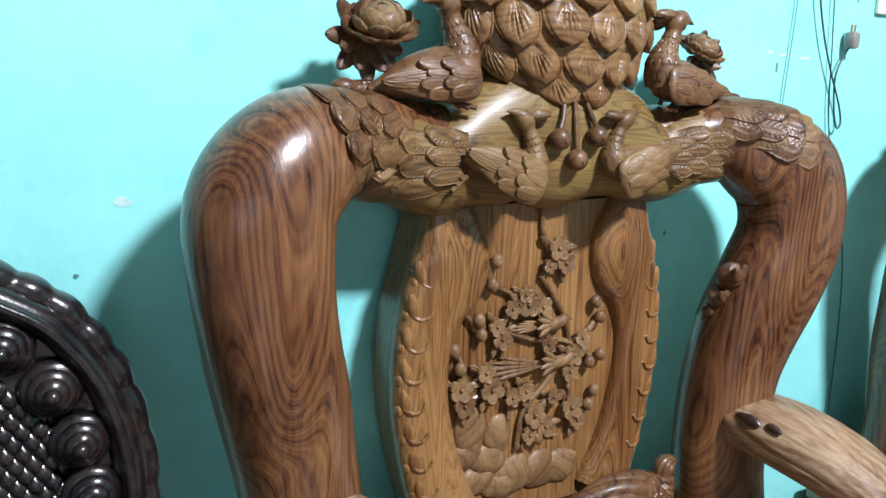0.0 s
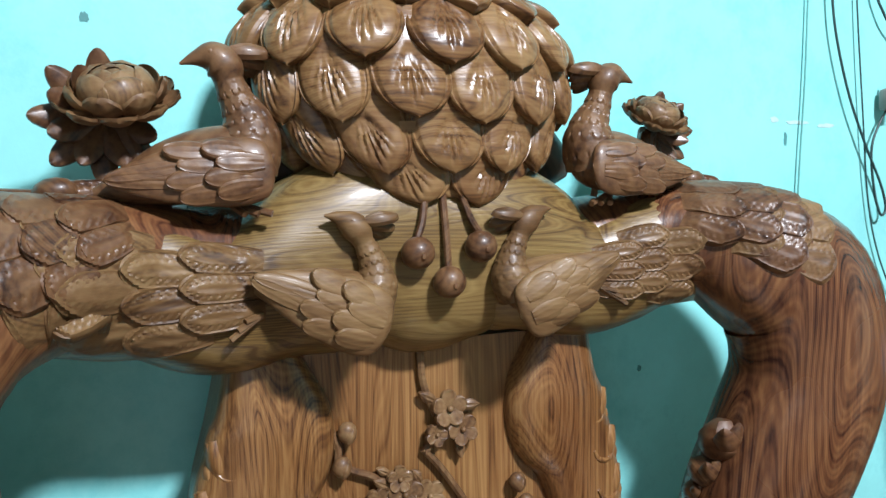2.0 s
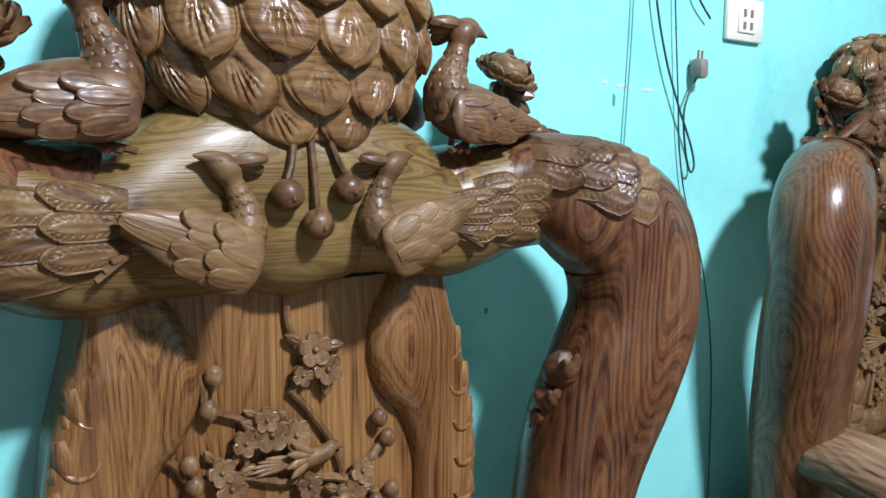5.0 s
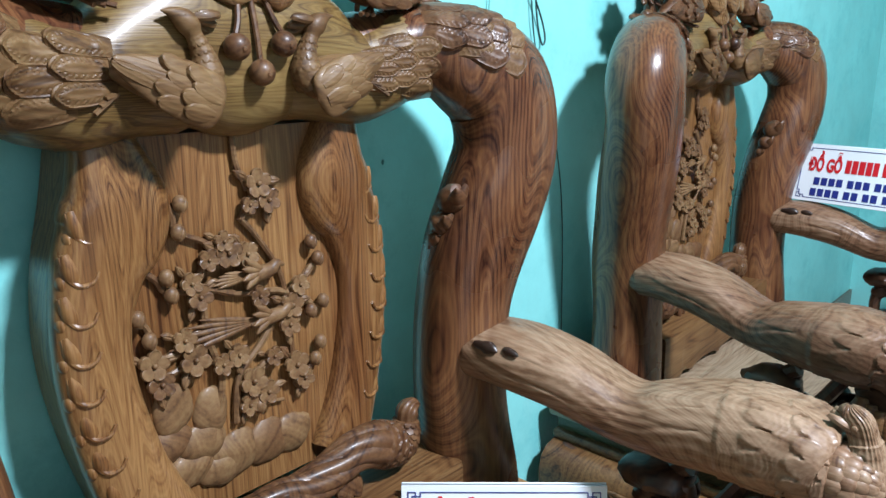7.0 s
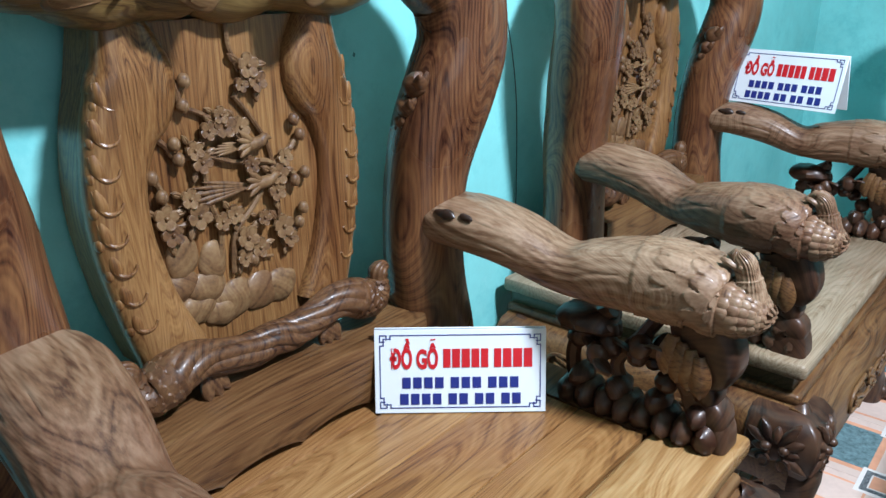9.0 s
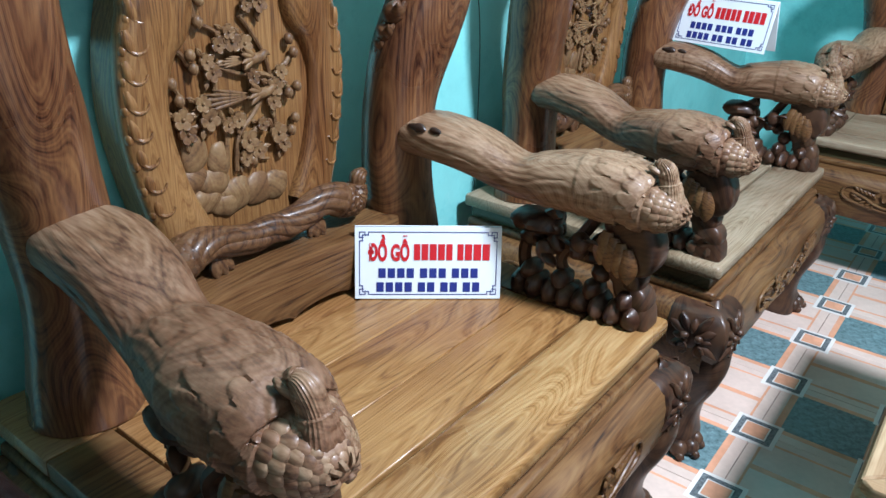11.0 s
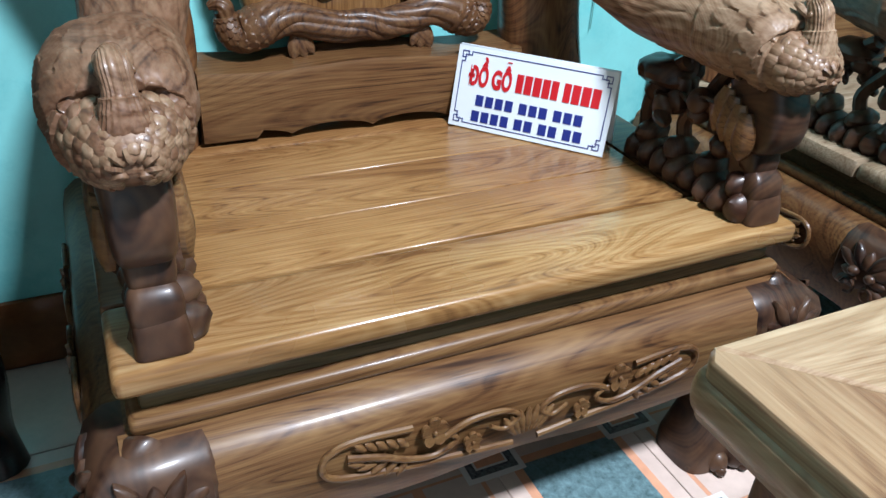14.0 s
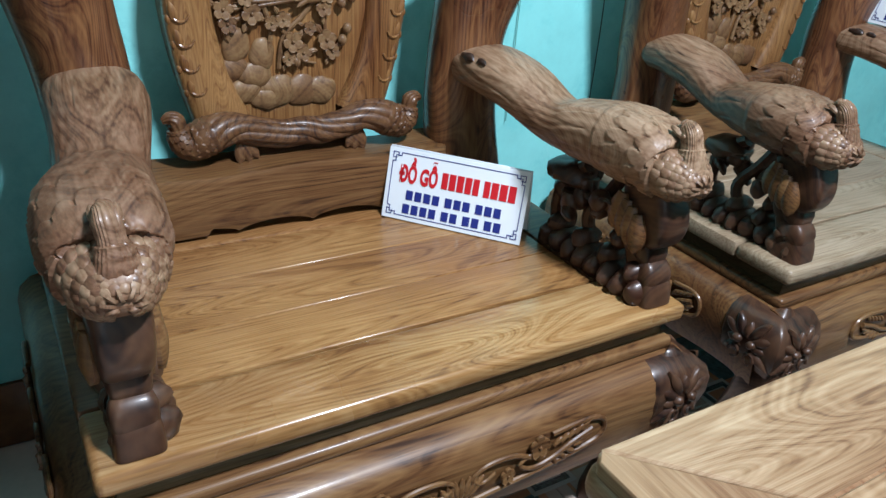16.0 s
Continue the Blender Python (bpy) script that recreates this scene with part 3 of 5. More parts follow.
def lotus_petal(tip, phi, half, length):
    """One broad shield-shaped petal with an ogee tip at t = tip, fanned cuts and a grooved rim."""
    nu, nv = 26, 44
    cuts = [(-0.50, 0.72), (-0.24, 0.80), (-0.05, 0.90), (0.10, 0.86), (0.30, 0.80), (0.54, 0.70)]
    verts, faces = [], []
    for side in (0, 1):
        for i in range(nu + 1):
            u = 1 - (1 - i / nu) ** 1.3
            x = max(0.0, (u - 0.60) / 0.40)
            w = max(max(0.0, 1 - (x / 0.94) ** 2.3) ** 0.55, 0.42 * ((1 - x) / 0.25) ** 1.3 if x > 0.75 else 0.0)
            for j in range(nv + 1):
                s = 2 * j / nv - 1
                rise = -0.0105 + 0.0290 * u * u - 0.0085 * max(0.0, (u - 0.72) / 0.28) ** 2 + 0.0105 * (1 - abs(s) ** 2.4) * (1 - 0.75 * u * u)
                cut = 0.0
                for a, reach in cuts:
                    if 0.4 < u < reach:
                        cut = max(cut, max(0.0, 1 - abs(s * w - 1.25 * a * (u - 0.38) / 0.4) / 0.060) * min(1.0, (reach - u) / 0.10))
                groove = max(0.0, 1 - abs(abs(s) - 0.84) / 0.07) if u > 0.3 else 0.0
                edge = max(0.0, (abs(s) - 0.93) / 0.07) ** 2
                t = tip - length * (1 - u)
                verts.append(lotus_at(t, phi + s * w * half, rise - 0.0034 * cut - 0.0032 * groove - 0.0022 * edge - side * (0.002 + 0.016 * u)))
    k = (nu + 1) * (nv + 1)
    q = lambda i, j, s: s * k + i * (nv + 1) + j
    for i in range(nu):
        for j in range(nv):
            faces.append((q(i, j, 0), q(i, j + 1, 0), q(i + 1, j + 1, 0), q(i + 1, j, 0)))
        faces.append((q(i, 0, 0), q(i + 1, 0, 0), q(i + 1, 0, 1), q(i, 0, 1)))
        faces.append((q(i, nv, 0), q(i, nv, 1), q(i + 1, nv, 1), q(i + 1, nv, 0)))
    for j in range(nv):
        faces.append((q(nu, j, 0), q(nu, j + 1, 0), q(nu, j + 1, 1), q(nu, j, 1)))
    return Geo().add(verts, faces)


def build_armchair():
    chair = thing("armchair", "carved varnished rosewood armchair with lotus crest and bird arms", "armchair", group="armchairs along the wall")

    # seat boards
    g = Geo
    part("seat_board", g().box((-0.495, -0.752, 0.476), (0.495, -0.6135, 0.511), 0.011, 3), FIGURE_W, chair, "golden front board of the seat with rounded nose")
    part("seat_board", g().box((-0.495, -0.226, 0.476), (0.495, -0.03, 0.511), 0.008, 2), GOLD_W, chair)
    for s in (-1, 1):
        part("seat_board", g().box((min(s * 0.495, s * 0.392), -0.6125, 0.476), (max(s * 0.495, s * 0.392), -0.227, 0.511), 0.006, 2), BASE_W, chair)
    for k, (a, b) in enumerate(((-0.6095, -0.487), (-0.4865, -0.352), (-0.3515, -0.2300))):
        part("seat_plank", g().box((-0.387, a, 0.484), (0.387, b, 0.5095), 0.002, 1), GOLD_W, chair)

    # stepped frame under the seat
    part("seat_recess", g().box((-0.472, -0.728, 0.438), (0.472, -0.04, 0.478), 0.006), GREEN_W, chair, "dark greenish recess under the seat boards")
    part("seat_moulding", g().box((-0.487, -0.748, 0.416), (0.487, -0.035, 0.4405), 0.010, 3), BASE_W, chair, "rounded moulding above the apron")

    def apron(length, label, mat, drop=0.03):
        """A bulging board along local x, its face towards local -y, its lower edge waved."""
        q = Geo()
        prof = [(-0.745, 0.418), (-0.775, 0.412), (-0.795, 0.396), (-0.803, 0.372), (-0.803, 0.34), (-0.797, 0.31), (-0.788, 0.285), (-0.76, 0.278), (-0.735, 0.30), (-0.735, 0.418)]
        n = 48
        verts, faces = [], []
        for i in range(n + 1):
            x = length * (2 * i / n - 1)
            w = abs(x) / length
            low = 0.007 * math.cos(w * 8.5) * (1 - w) - drop * (w > 0.86) * (w - 0.86) / 0.14 - 0.018
            for yy, zz in prof:
                f = max(0.0, (0.41 - zz) / 0.13)
                verts.append((x, yy + 0.745, zz - 0.028 * f * 0.6 + low * f * f))
        k = len(prof)
        for i in range(n):
            for j in range(k):
                j2 = (j + 1) % k
                faces.append((i * k + j, i * k + j2, (i + 1) * k + j2, (i + 1) * k + j))
        faces += [tuple(range(k)), tuple(n * k + j for j in range(k))[::-1]]
        return q.add(verts, faces)

    def scrollwork(q, half, z0, y0):
        """Carved scrolls with leaves and blossoms in a long cartouche, face to local -y."""
        for s in (-1, 1):
            q.tube([(s * 0.02, y0, z0 - 0.038), (s * half * 0.35, y0 - 0.001, z0 - 0.03), (s * half * 0.7, y0, z0 - 0.022), (s * half * 0.97, y0, z0 - 0.008), (s * half * 1.0, y0, z0 + 0.02), (s * half * 0.88, y0, z0 + 0.034), (s * half * 0.6, y0, z0 + 0.03)], 0.0045, 8)
            q.tube([(s * half * 0.9, y0 - 0.002, z0 + 0.015), (s * half * 0.75, y0 - 0.004, z0 + 0.005), (s * half * 0.62, y0 - 0.004, z0 - 0.01), (s * half * 0.48, y0 - 0.004, z0 - 0.016), (s * half * 0.38, y0 - 0.004, z0 - 0.002), (s * half * 0.45, y0 - 0.004, z0 + 0.01), (s * half * 0.53, y0 - 0.004, z0 + 0.002)], 0.0048, 8, taper=0.6)
            q.tube([(s * half * 0.46, y0 - 0.003, z0 + 0.004), (s * half * 0.32, y0 - 0.004, z0 + 0.02), (s * half * 0.15, y0 - 0.004, z0 + 0.02), (s * half * 0.06, y0 - 0.004, z0 + 0.006), (s * half * 0.13, y0 - 0.004, z0 - 0.008), (s * half * 0.21, y0 - 0.004, z0 + 0.002)], 0.0046, 8, taper=0.6)
            blossom(q, (s * half * 0.5, y0 - 0.006, z0 + 0.02), 0.017, petals=5)
            blossom(q, (s * half * 0.3, y0 - 0.006, z0 - 0.012), 0.012, petals=5)
            for k in range(5):
                q.plate(frame_at((s * half * (0.62 + 0.05 * k), y0 - 0.003, z0 - 0.012 + 0.003 * k), (s * 0.6, 0, -0.8 + 0.25 * k), (0, -1, 0)), 0.024, 0.011, 0.3, 0.003, 0.7)
                q.plate(frame_at((s * half * (0.62 + 0.05 * k), y0 - 0.003, z0 + 0.008 + 0.003 * k), (s * 0.7, 0, 0.6), (0, -1, 0)), 0.02, 0.01, 0.3, 0.003, 0.7)
        for k in range(-3, 4):
            q.plate(frame_at((0.006 * k, y0 - 0.003, z0 - 0.024), (0.24 * k, 0, 1), (0, -1, 0)), 0.036, 0.012, 0.3, 0.003, 0.4)

    def set_apron(name, length, m, label, mat, half):
        q = apron(length, label, mat)
        q.v = [tuple(m @ Vector(p)) for p in q.v]
        ob = part(name, q, mat, chair, label)
        w = Geo()
        scrollwork(w, half, 0.338, -0.0602)
        w.v = [(p[0], p[1], 0.338 + (p[2] - 0.338) * 1.2) for p in w.v]
        w.v = [tuple(m @ Vector(p)) for p in w.v]
        part("scroll_carving", w, mat, ob, "raised scroll and blossom carving")

    set_apron("front_apron", 0.500, Matrix.Translation((0, -0.745, 0)), "bulging front apron with scroll carving", BASE_W, 0.285)
    for s in (-1, 1):
        m = Matrix.Translation((s * 0.482, -0.40, 0)) @ Matrix.Rotation(radians(90 * s), 4, "Z")
        set_apron("side_apron", 0.360, m, "bulging side apron with scroll carving", BASE_W, 0.2)

    # clawed legs
    for s in (-1, 1):
        for front in (True, False):
            y0, o = (-0.752, -1) if front else (-0.09, 0.25)
            q = Geo()
            rows = [(0.470, -0.012, 0.392, 0.030, 0.030), (0.472, -0.008, 0.384, 0.045, 0.040), (0.474, 0.002, 0.330, 0.050, 0.044), (0.476, 0.006, 0.245, 0.054, 0.050), (0.464, -0.026, 0.150, 0.047, 0.045), (0.464, -0.040, 0.085, 0.050, 0.050), (0.468, -0.042, 0.04, 0.062, 0.060), (0.470, -0.042, 0.002, 0.064, 0.062)]
            q.loft([(s * x, y0 + o * dy, z, a, b) for x, dy, z, a, b in rows], 34, 28, power=3.4)
            for k in range(4):
                a = radians(-62 + 38 * k) if front else radians(-40 + 30 * k)
                c = Vector((s * 0.474 + s * 0.060 * math.sin(a + 0.3), y0 + o * (-0.040 + 0.058 * math.cos(a)), 0.022))
                q.blob(c, (0.021, 0.024, 0.024), seg=10)
                q.blob(c + Vector((s * 0.017 * math.sin(a + 0.3), o * 0.02 * math.cos(a), -0.010)), (0.010, 0.012, 0.012), seg=8)
            if front:
                block = [(0.000, 0.417), (0.030, 0.412), (0.050, 0.396), (0.058, 0.372), (0.058, 0.34), (0.052, 0.31), (0.040, 0.28), (0.020, 0.258), (0.004, 0.25)]
                base = len(q.v)
                for e, z in block:
                    x0, x1, y1, y2, c = 0.405, 0.486 + e, -0.665, -0.749 - e, 0.007
                    q.v += [(s * x, y, z) for x, y in ((x0, y1), (x1 - c, y1), (x1, y1 - c), (x1, y2 + c), (x1 - c * 0.3, y2 + c * 0.3), (x1 - c, y2), (x0 + c, y2), (x0, y2 + c))]
                for i in range(len(block) - 1):
                    for k in range(8):
                        a, b, c, d = base + i * 8 + k, base + i * 8 + (k + 1) % 8, base + i * 8 + 8 + (k + 1) % 8, base + i * 8 + 8 + k
                        q.f.append((a, b, c, d) if s < 0 else (d, c, b, a))
            leg = part("leg", q, LEG_W, chair, "dark cabriole leg ending in a claw foot" if front else "")
            if front:
                for face in (0, 1):
                    base = Vector((s * (0.474 + (0.071 if face else 0)), y0 - (0.0555 if not face else -0.02), 0.345))
                    out = Vector((0, -1, 0.1)) if not face else Vector((s, 0, 0.1))
                    for k in range(9):
                        a = radians(-35 + 31 * k)
                        spin = Vector((math.cos(a), 0, math.sin(a))) if not face else Vector((0, math.cos(a), math.sin(a)))
                        part("leaf", Geo().plate(frame_at(base + spin * 0.014 + out * 0.0010, spin + out * 0.10, out), (0.050, 0.034, 0.058)[k % 3], 0.022, 0.28, 0.007, 0.6, -0.25, ribs=2, nu=7, nv=6), LEG_W, leg)
                    for e in (-1, 1):
                        across = Vector((e, 0, 0)) if not face else Vector((0, e, 0))
                        part("boss", Geo().blob(base + across * 0.017 + out * 0.005 + Vector((0, 0, 0.004)), (0.011, 0.011, 0.010), rough=0.2, freq=80, seg=12), LEG_W, leg)
                        c = base + across * 0.020 + out * 0.004
                        part("scroll", Geo().tube([c + across * 0.012 * math.cos(w) + Vector((0, 0, -0.030 + 0.014 * math.sin(w))) for w in (0.0, 1.0, 2.0, 3.0, 4.0, 5.0)], 0.0048, 8, taper=0.5), LEG_W, leg)

    # back posts
    post_rows = [(0.115, -0.095, 1.262, 0.006, 0.006), (0.135, -0.095, 1.262, 0.038, 0.036), (0.17, -0.096, 1.262, 0.050, 0.048), (0.25, -0.112, 1.264, 0.058, 0.056), (0.315, -0.140, 1.266, 0.063, 0.062), (0.381, -0.172, 1.253, 0.078, 0.071), (0.423, -0.190, 1.203, 0.090, 0.073), (0.432, -0.195, 1.125, 0.085, 0.072), (0.422, -0.184, 1.045, 0.083, 0.074),
                 (0.406, -0.166, 0.965, 0.082, 0.076), (0.391, -0.153, 0.885, 0.080, 0.074), (0.378, -0.147, 0.805, 0.079, 0.072), (0.369, -0.146, 0.725, 0.080, 0.072), (0.372, -0.148, 0.640, 0.081, 0.074), (0.382, -0.150, 0.560, 0.084, 0.076), (0.386, -0.151, 0.508, 0.086, 0.078)]
    body = Geo()
    for s in (-1, 1):
        # the two posts are cut by hand: inward shift and extra half-width, row by row
        bend = (0, 0, 0, 0, 0.004, 0.026, 0.020, 0.017, 0.026, 0.030, 0.027, 0.018, 0.009, 0.004, 0, 0) if s > 0 else (0, 0, 0, 0, 0, -0.004, -0.008, -0.003, -0.001, 0.002, 0.001, 0, 0, 0, 0, 0)
        swell = (0, 0, 0, 0, 0, -0.002, -0.004, -0.003, 0.003, 0.004, 0, 0, 0, 0, 0, 0) if s > 0 else (0, 0, 0, 0, -0.003, -0.002, -0.008, -0.007, -0.006, -0.005, -0.005, -0.004, -0.002, 0, 0, 0)
        rows = [(s * (x - d), y, z - (0.008 if s > 0 and i == 5 else 0), a + e, b) for i, ((x, y, z, a, b), d, e) in enumerate(zip(post_rows, bend, swell))]
        q = Geo().loft(rows, 84, 36, power=2.15, disp=lambda u, v: 0.0035 * noise.noise(Vector((u * 9, math.cos(6.283 * v), math.sin(6.283 * v) + 5 * s))))
        body.add(q.v, q.f)
        post = part("back_post", q, POST_W, chair, "swan-necked reddish back post with swirling grain", 60)
        if s < 0:
            continue
        for k, (dx, dz, r) in enumerate(((0, 0, 0.022), (-0.014, -0.036, 0.017), (-0.020, -0.062, 0.011))):
            c = (s * (0.312 + dx * 0.8), -0.178 + 0.012 * k, 1.052 + dz)
            w = Geo().blob(c, (r, r * 1.1, r * 1.1), rough=0.25, freq=60, seg=12)
            for j in range(4):
                a = j * 1.57
                w.plate(frame_at(Vector(c) + Vector((0, -r * 0.5, -r * 0.6)), (math.cos(a) * 0.5, -0.35, 0.9), (math.cos(a), -1, 0.1 * math.sin(a))), r * 1.9, r * 1.3, 0.3, 0.002, 0.7)
            part("rosebud", w, CARVE_W, post, "carved rosebud on the post")
        part("stem", Geo().tube([(s * 0.315, -0.17, 1.05), (s * 0.303, -0.155, 1.02), (s * 0.296, -0.145, 0.975)], 0.005, 6), CARVE_W, post)

    # crest rail
    q = Geo()
    rows = []
    for x, top, low in ((-0.33, 1.325, 1.208), (-0.29, 1.320, 1.202), (-0.25, 1.312, 1.196), (-0.215, 1.300, 1.182), (-0.185, 1.297, 1.176), (-0.15, 1.312, 1.180), (-0.11, 1.340, 1.180), (-0.065, 1.36, 1.192), (-0.03, 1.362, 1.184), (0.0, 1.362, 1.174), (0.03, 1.362, 1.180), (0.065, 1.36, 1.193), (0.11, 1.340, 1.181), (0.15, 1.305, 1.179), (0.185, 1.295, 1.176), (0.215, 1.303, 1.186), (0.25, 1.315, 1.198), (0.29, 1.322, 1.204), (0.33, 1.326, 1.206)):
        w = min(1.0, abs(x) / 0.3)
        rows.append((x, -0.094 - 0.03 * w * w, (top + low - 0.008) / 2, (top - low + 0.008) / 2, 0.064 - 0.008 * w))
    q.loft(rows, 90, 30, power=2.5, disp=lambda u, v: 0.0025 * noise.noise(Vector((u * 16, math.cos(6.283 * v) * 2, math.sin(6.283 * v) * 2))))
    body.add(q.v, q.f)
    ground = bvhtree.BVHTree.FromPolygons(body.v, body.f)
    crest = part("crest_rail", q, CREST_W, chair, "olive brown crest rail with waved lower edge", 60)

    # lotus head
    q = Geo()
    q.loft([(0, cy, z, r * 0.90, r * 0.55 * 0.88) for z, r, cy in LOTUS], 30, 30, ref=(0, 1, 0))
    lotus = part("lotus_head", q, PETAL_W, chair, "upturned lotus head of overlapping pointed petals")
    rnd = random.Random(5)
    part("petal", lotus_petal(1.0, 0.0, 1.0, 0.24), PETAL_W, lotus, hard=50)
    for ph in (-1.15, 1.15):
        part("petal", lotus_petal(0.955, ph, 0.62, 0.22), PETAL_W, lotus, hard=50)
    for row, (tip, count, size) in enumerate(((0.875, 8, 0.25), (0.745, 12, 0.26), (0.61, 14, 0.27), (0.475, 14, 0.27), (0.345, 14, 0.26), (0.225, 12, 0.24), (0.115, 8, 0.20))):
        for k in range(count):
            ph = 2 * math.pi * (k + (0.0 if row % 2 else 0.5)) / count
            if math.cos(ph) > -0.35 or row > 3:
                part("petal", lotus_petal(tip + rnd.uniform(-0.012, 0.012), ph + rnd.uniform(-0.02, 0.02), math.pi / count * 1.06, size), PETAL_W, lotus, hard=50)

    # a dark mass closes the gaps between lotus and birds
    part("backing", Geo().blob((0.006, -0.050, 1.358), (0.196, 0.034, 0.066), rough=0.12, freq=14, seg=28), LEG_W, crest, "dark lumpy wood mass filling the gaps behind the lotus head")

    # hanging fruits
    for x, z, x0 in ((-0.027, 1.270, -0.012), (0.003, 1.242, 0.003), (0.035, 1.273, 0.018)):
        w = Geo().blob((x, -0.168, z), (0.0155, 0.0145, 0.0150), seg=18)
        w.blob((x, -0.182, z - 0.002), (0.003, 0.002, 0.003), seg=6)
        w.tube([(x, -0.166, z + 0.012), ((x + x0) / 2, -0.162, (z + 1.33) / 2), (x0, -0.152, 1.335)], 0.0036, 8)
        part("hanging_fruit", w, CARVE_W, crest)

    # birds and roses of the crest
    part("carved_bird", perched_bird(-1 * -1, 0.0, ground, crest), CARVE_W, crest, "carved bird looking back, perched on the rail")
    part("carved_bird", perched_bird(-1, 0.006, ground, crest), CARVE_W, crest, "carved bird looking back, perched on the rail")
    part("carved_bird", resting_bird(1, 0.0, ground, crest), BIRD_W, crest, "carved bird resting low on the rail")
    part("carved_bird", resting_bird(-1, 0.001, ground, crest), BIRD_W, crest, "carved bird resting low on the rail")
    for s, c, r in ((-1, (-0.266, -0.120, 1.402), 0.042), (1, (0.285, -0.098, 1.398), 0.034)):
        rose(chair, c, r, (s * 0.1, -0.5, 0.85))
        w = Geo()
        for k in range(13):
            a = radians(70 + 22 * k)
            d = Vector((-s * math.cos(a), -0.15, math.sin(a)))
            w.plate(frame_at(Vector(c) + Vector((s * 0.012, 0.012 + 0.003 * (k % 2), -0.012)), d, (0, -1, 0.2)), r * (1.35 if k % 2 else 1.08), r * 0.56, 0.2, 0.004, 0.2, 0.10 if k % 2 else 0.3, ribs=3)
        w.tube([(c[0], c[1] + 0.015, c[2] - 0.01), (c[0] + s * -0.02, c[1], 1.34), (c[0] + s * -0.05, -0.10, 1.30)], 0.009, 8)
        w.blob((s * 0.315, -0.125, 1.330), (0.017, 0.013, 0.012), rough=0.2, seg=10)
        part("rose_leaves", w, CARVE_W, crest, "carved leaves and bud around the rose")
        tail(crest, BIRD_W, (0.30 if s > 0 else -0.262, -0.192, 1.292), (s * 1, -0.35, -0.16), 15 * s, 3, 0.105 if s > 0 else 0.095, 0.038 if s > 0 else 0.034, (-s * 0.2, -1, 0.75), ground, sink=0.0042)

    # back panel
    side = [(0.192, 1.175), (0.206, 1.11), (0.222, 1.05), (0.232, 0.99), (0.235, 0.93), (0.230, 0.87), (0.218, 0.80), (0.200, 0.73), (0.188, 0.690)]
    pts = spline(side, 30)
    verts, faces = [], []
    for x, z in pts:
        for sx, yy in ((-1, -0.098), (1, -0.098), (1.0, -0.022), (-1.0, -0.022)):
            verts.append((sx * (x - 0.004), yy, z))
    for i in range(len(pts) - 1):
        for k in range(4):
            faces.append((i * 4 + k, i * 4 + (k + 1) % 4, i * 4 + 4 + (k + 1) % 4, i * 4 + 4 + k))
    faces += [(0, 1, 2, 3), tuple(len(verts) - 4 + k for k in range(4))]
    panel = part("back_panel", Geo().add(verts, faces), PANEL_W, chair, "upright-grained back panel")
    edges = [(1.182, 0.128, 0.192), (1.150, 0.110, 0.197), (1.112, 0.092, 0.206), (1.075, 0.096, 0.216), (1.035, 0.126, 0.227), (0.97, 0.149, 0.236), (0.90, 0.150, 0.236), (0.83, 0.137, 0.226), (0.77, 0.119, 0.213), (0.70, 0.088, 0.194)]
    depths = (0.024, 0.029, 0.034, 0.033, 0.029, 0.027, 0.026, 0.026, 0.028, 0.030)
    for s in (-1, 1):
        w = Geo().loft([(s * (a + b) / 2, -0.096, z, (b - a) / 2, d) for (z, a, b), d in zip(edges, depths)], 70, 28, power=2.5)
        stile = part("stile", w, PANEL_W, panel, "rounded stile with leaf-cut edge")
        w = Geo()
        for k in range(8):
            z = 1.08 - 0.044 * k
            b = float(np.interp(-z, [-e[0] for e in edges], [e[2] for e in edges]))
            w.tube([(s * (b - 0.008), -0.110, z + 0.026), (s * (b - 0.010), -0.114, z + 0.006), (s * (b - 0.019), -0.1200, z - 0.006), (s * (b - 0.033), -0.1235, z - 0.004), (s * (b - 0.040), -0.1240, z + 0.006)], 0.0042, 8, taper=0.5)
            w.plate(frame_at((s * (b - 0.010), -0.1135, z + 0.028), (s * -0.18, -0.12, -1), (s * 0.45, -1, 0)), 0.036, 0.020, 0.28, 0.005, 0.1, nu=7, nv=6)
            w.blob((s * (b - 0.007), -0.106, z - 0.004), (0.007, 0.010, 0.011), seg=10)
        part("edge_carving", w, PANEL_W, panel)

    # relief on the panel
    w = Geo()
    y = -0.104
    for path, r in (([(-0.003, y, 1.17), (-0.001, y, 1.135), (0.012, y, 1.10)], 0.004), ([(-0.110, y, 1.13), (-0.09, y, 1.085), (-0.087, y, 1.064), (-0.055, y, 1.047), (-0.03, y, 1.03)], 0.004), ([(-0.140, y, 1.033), (-0.118, y, 1.013), (-0.103, y, 0.994), (-0.05, y, 0.985), (-0.01, y, 0.97), (0.05, y, 0.96), (0.1, y, 0.93)], 0.0045),
                    ([(-0.002, y, 1.067), (0.02, y, 1.04), (0.05, y, 0.99), (0.06, y, 0.94), (0.065, y, 0.85)], 0.004), ([(0.111, y, 0.99), (0.09, y, 0.97), (0.06, y, 0.95), (0.02, y, 0.90), (-0.02, y, 0.86), (-0.03, y, 0.80)], 0.005), ([(-0.146, y, 0.975), (-0.13, y, 0.945), (-0.13, y, 0.88)], 0.004), ([(-0.06, y, 0.92), (-0.09, y, 0.90), (-0.13, y, 0.89)], 0.004), ([(-0.06, y, 0.98), (-0.06, y, 0.93), (-0.045, y, 0.87), (-0.055, y, 0.82)], 0.005), ([(0.0, y, 0.815), (0.045, y, 0.806)], 0.0025)):
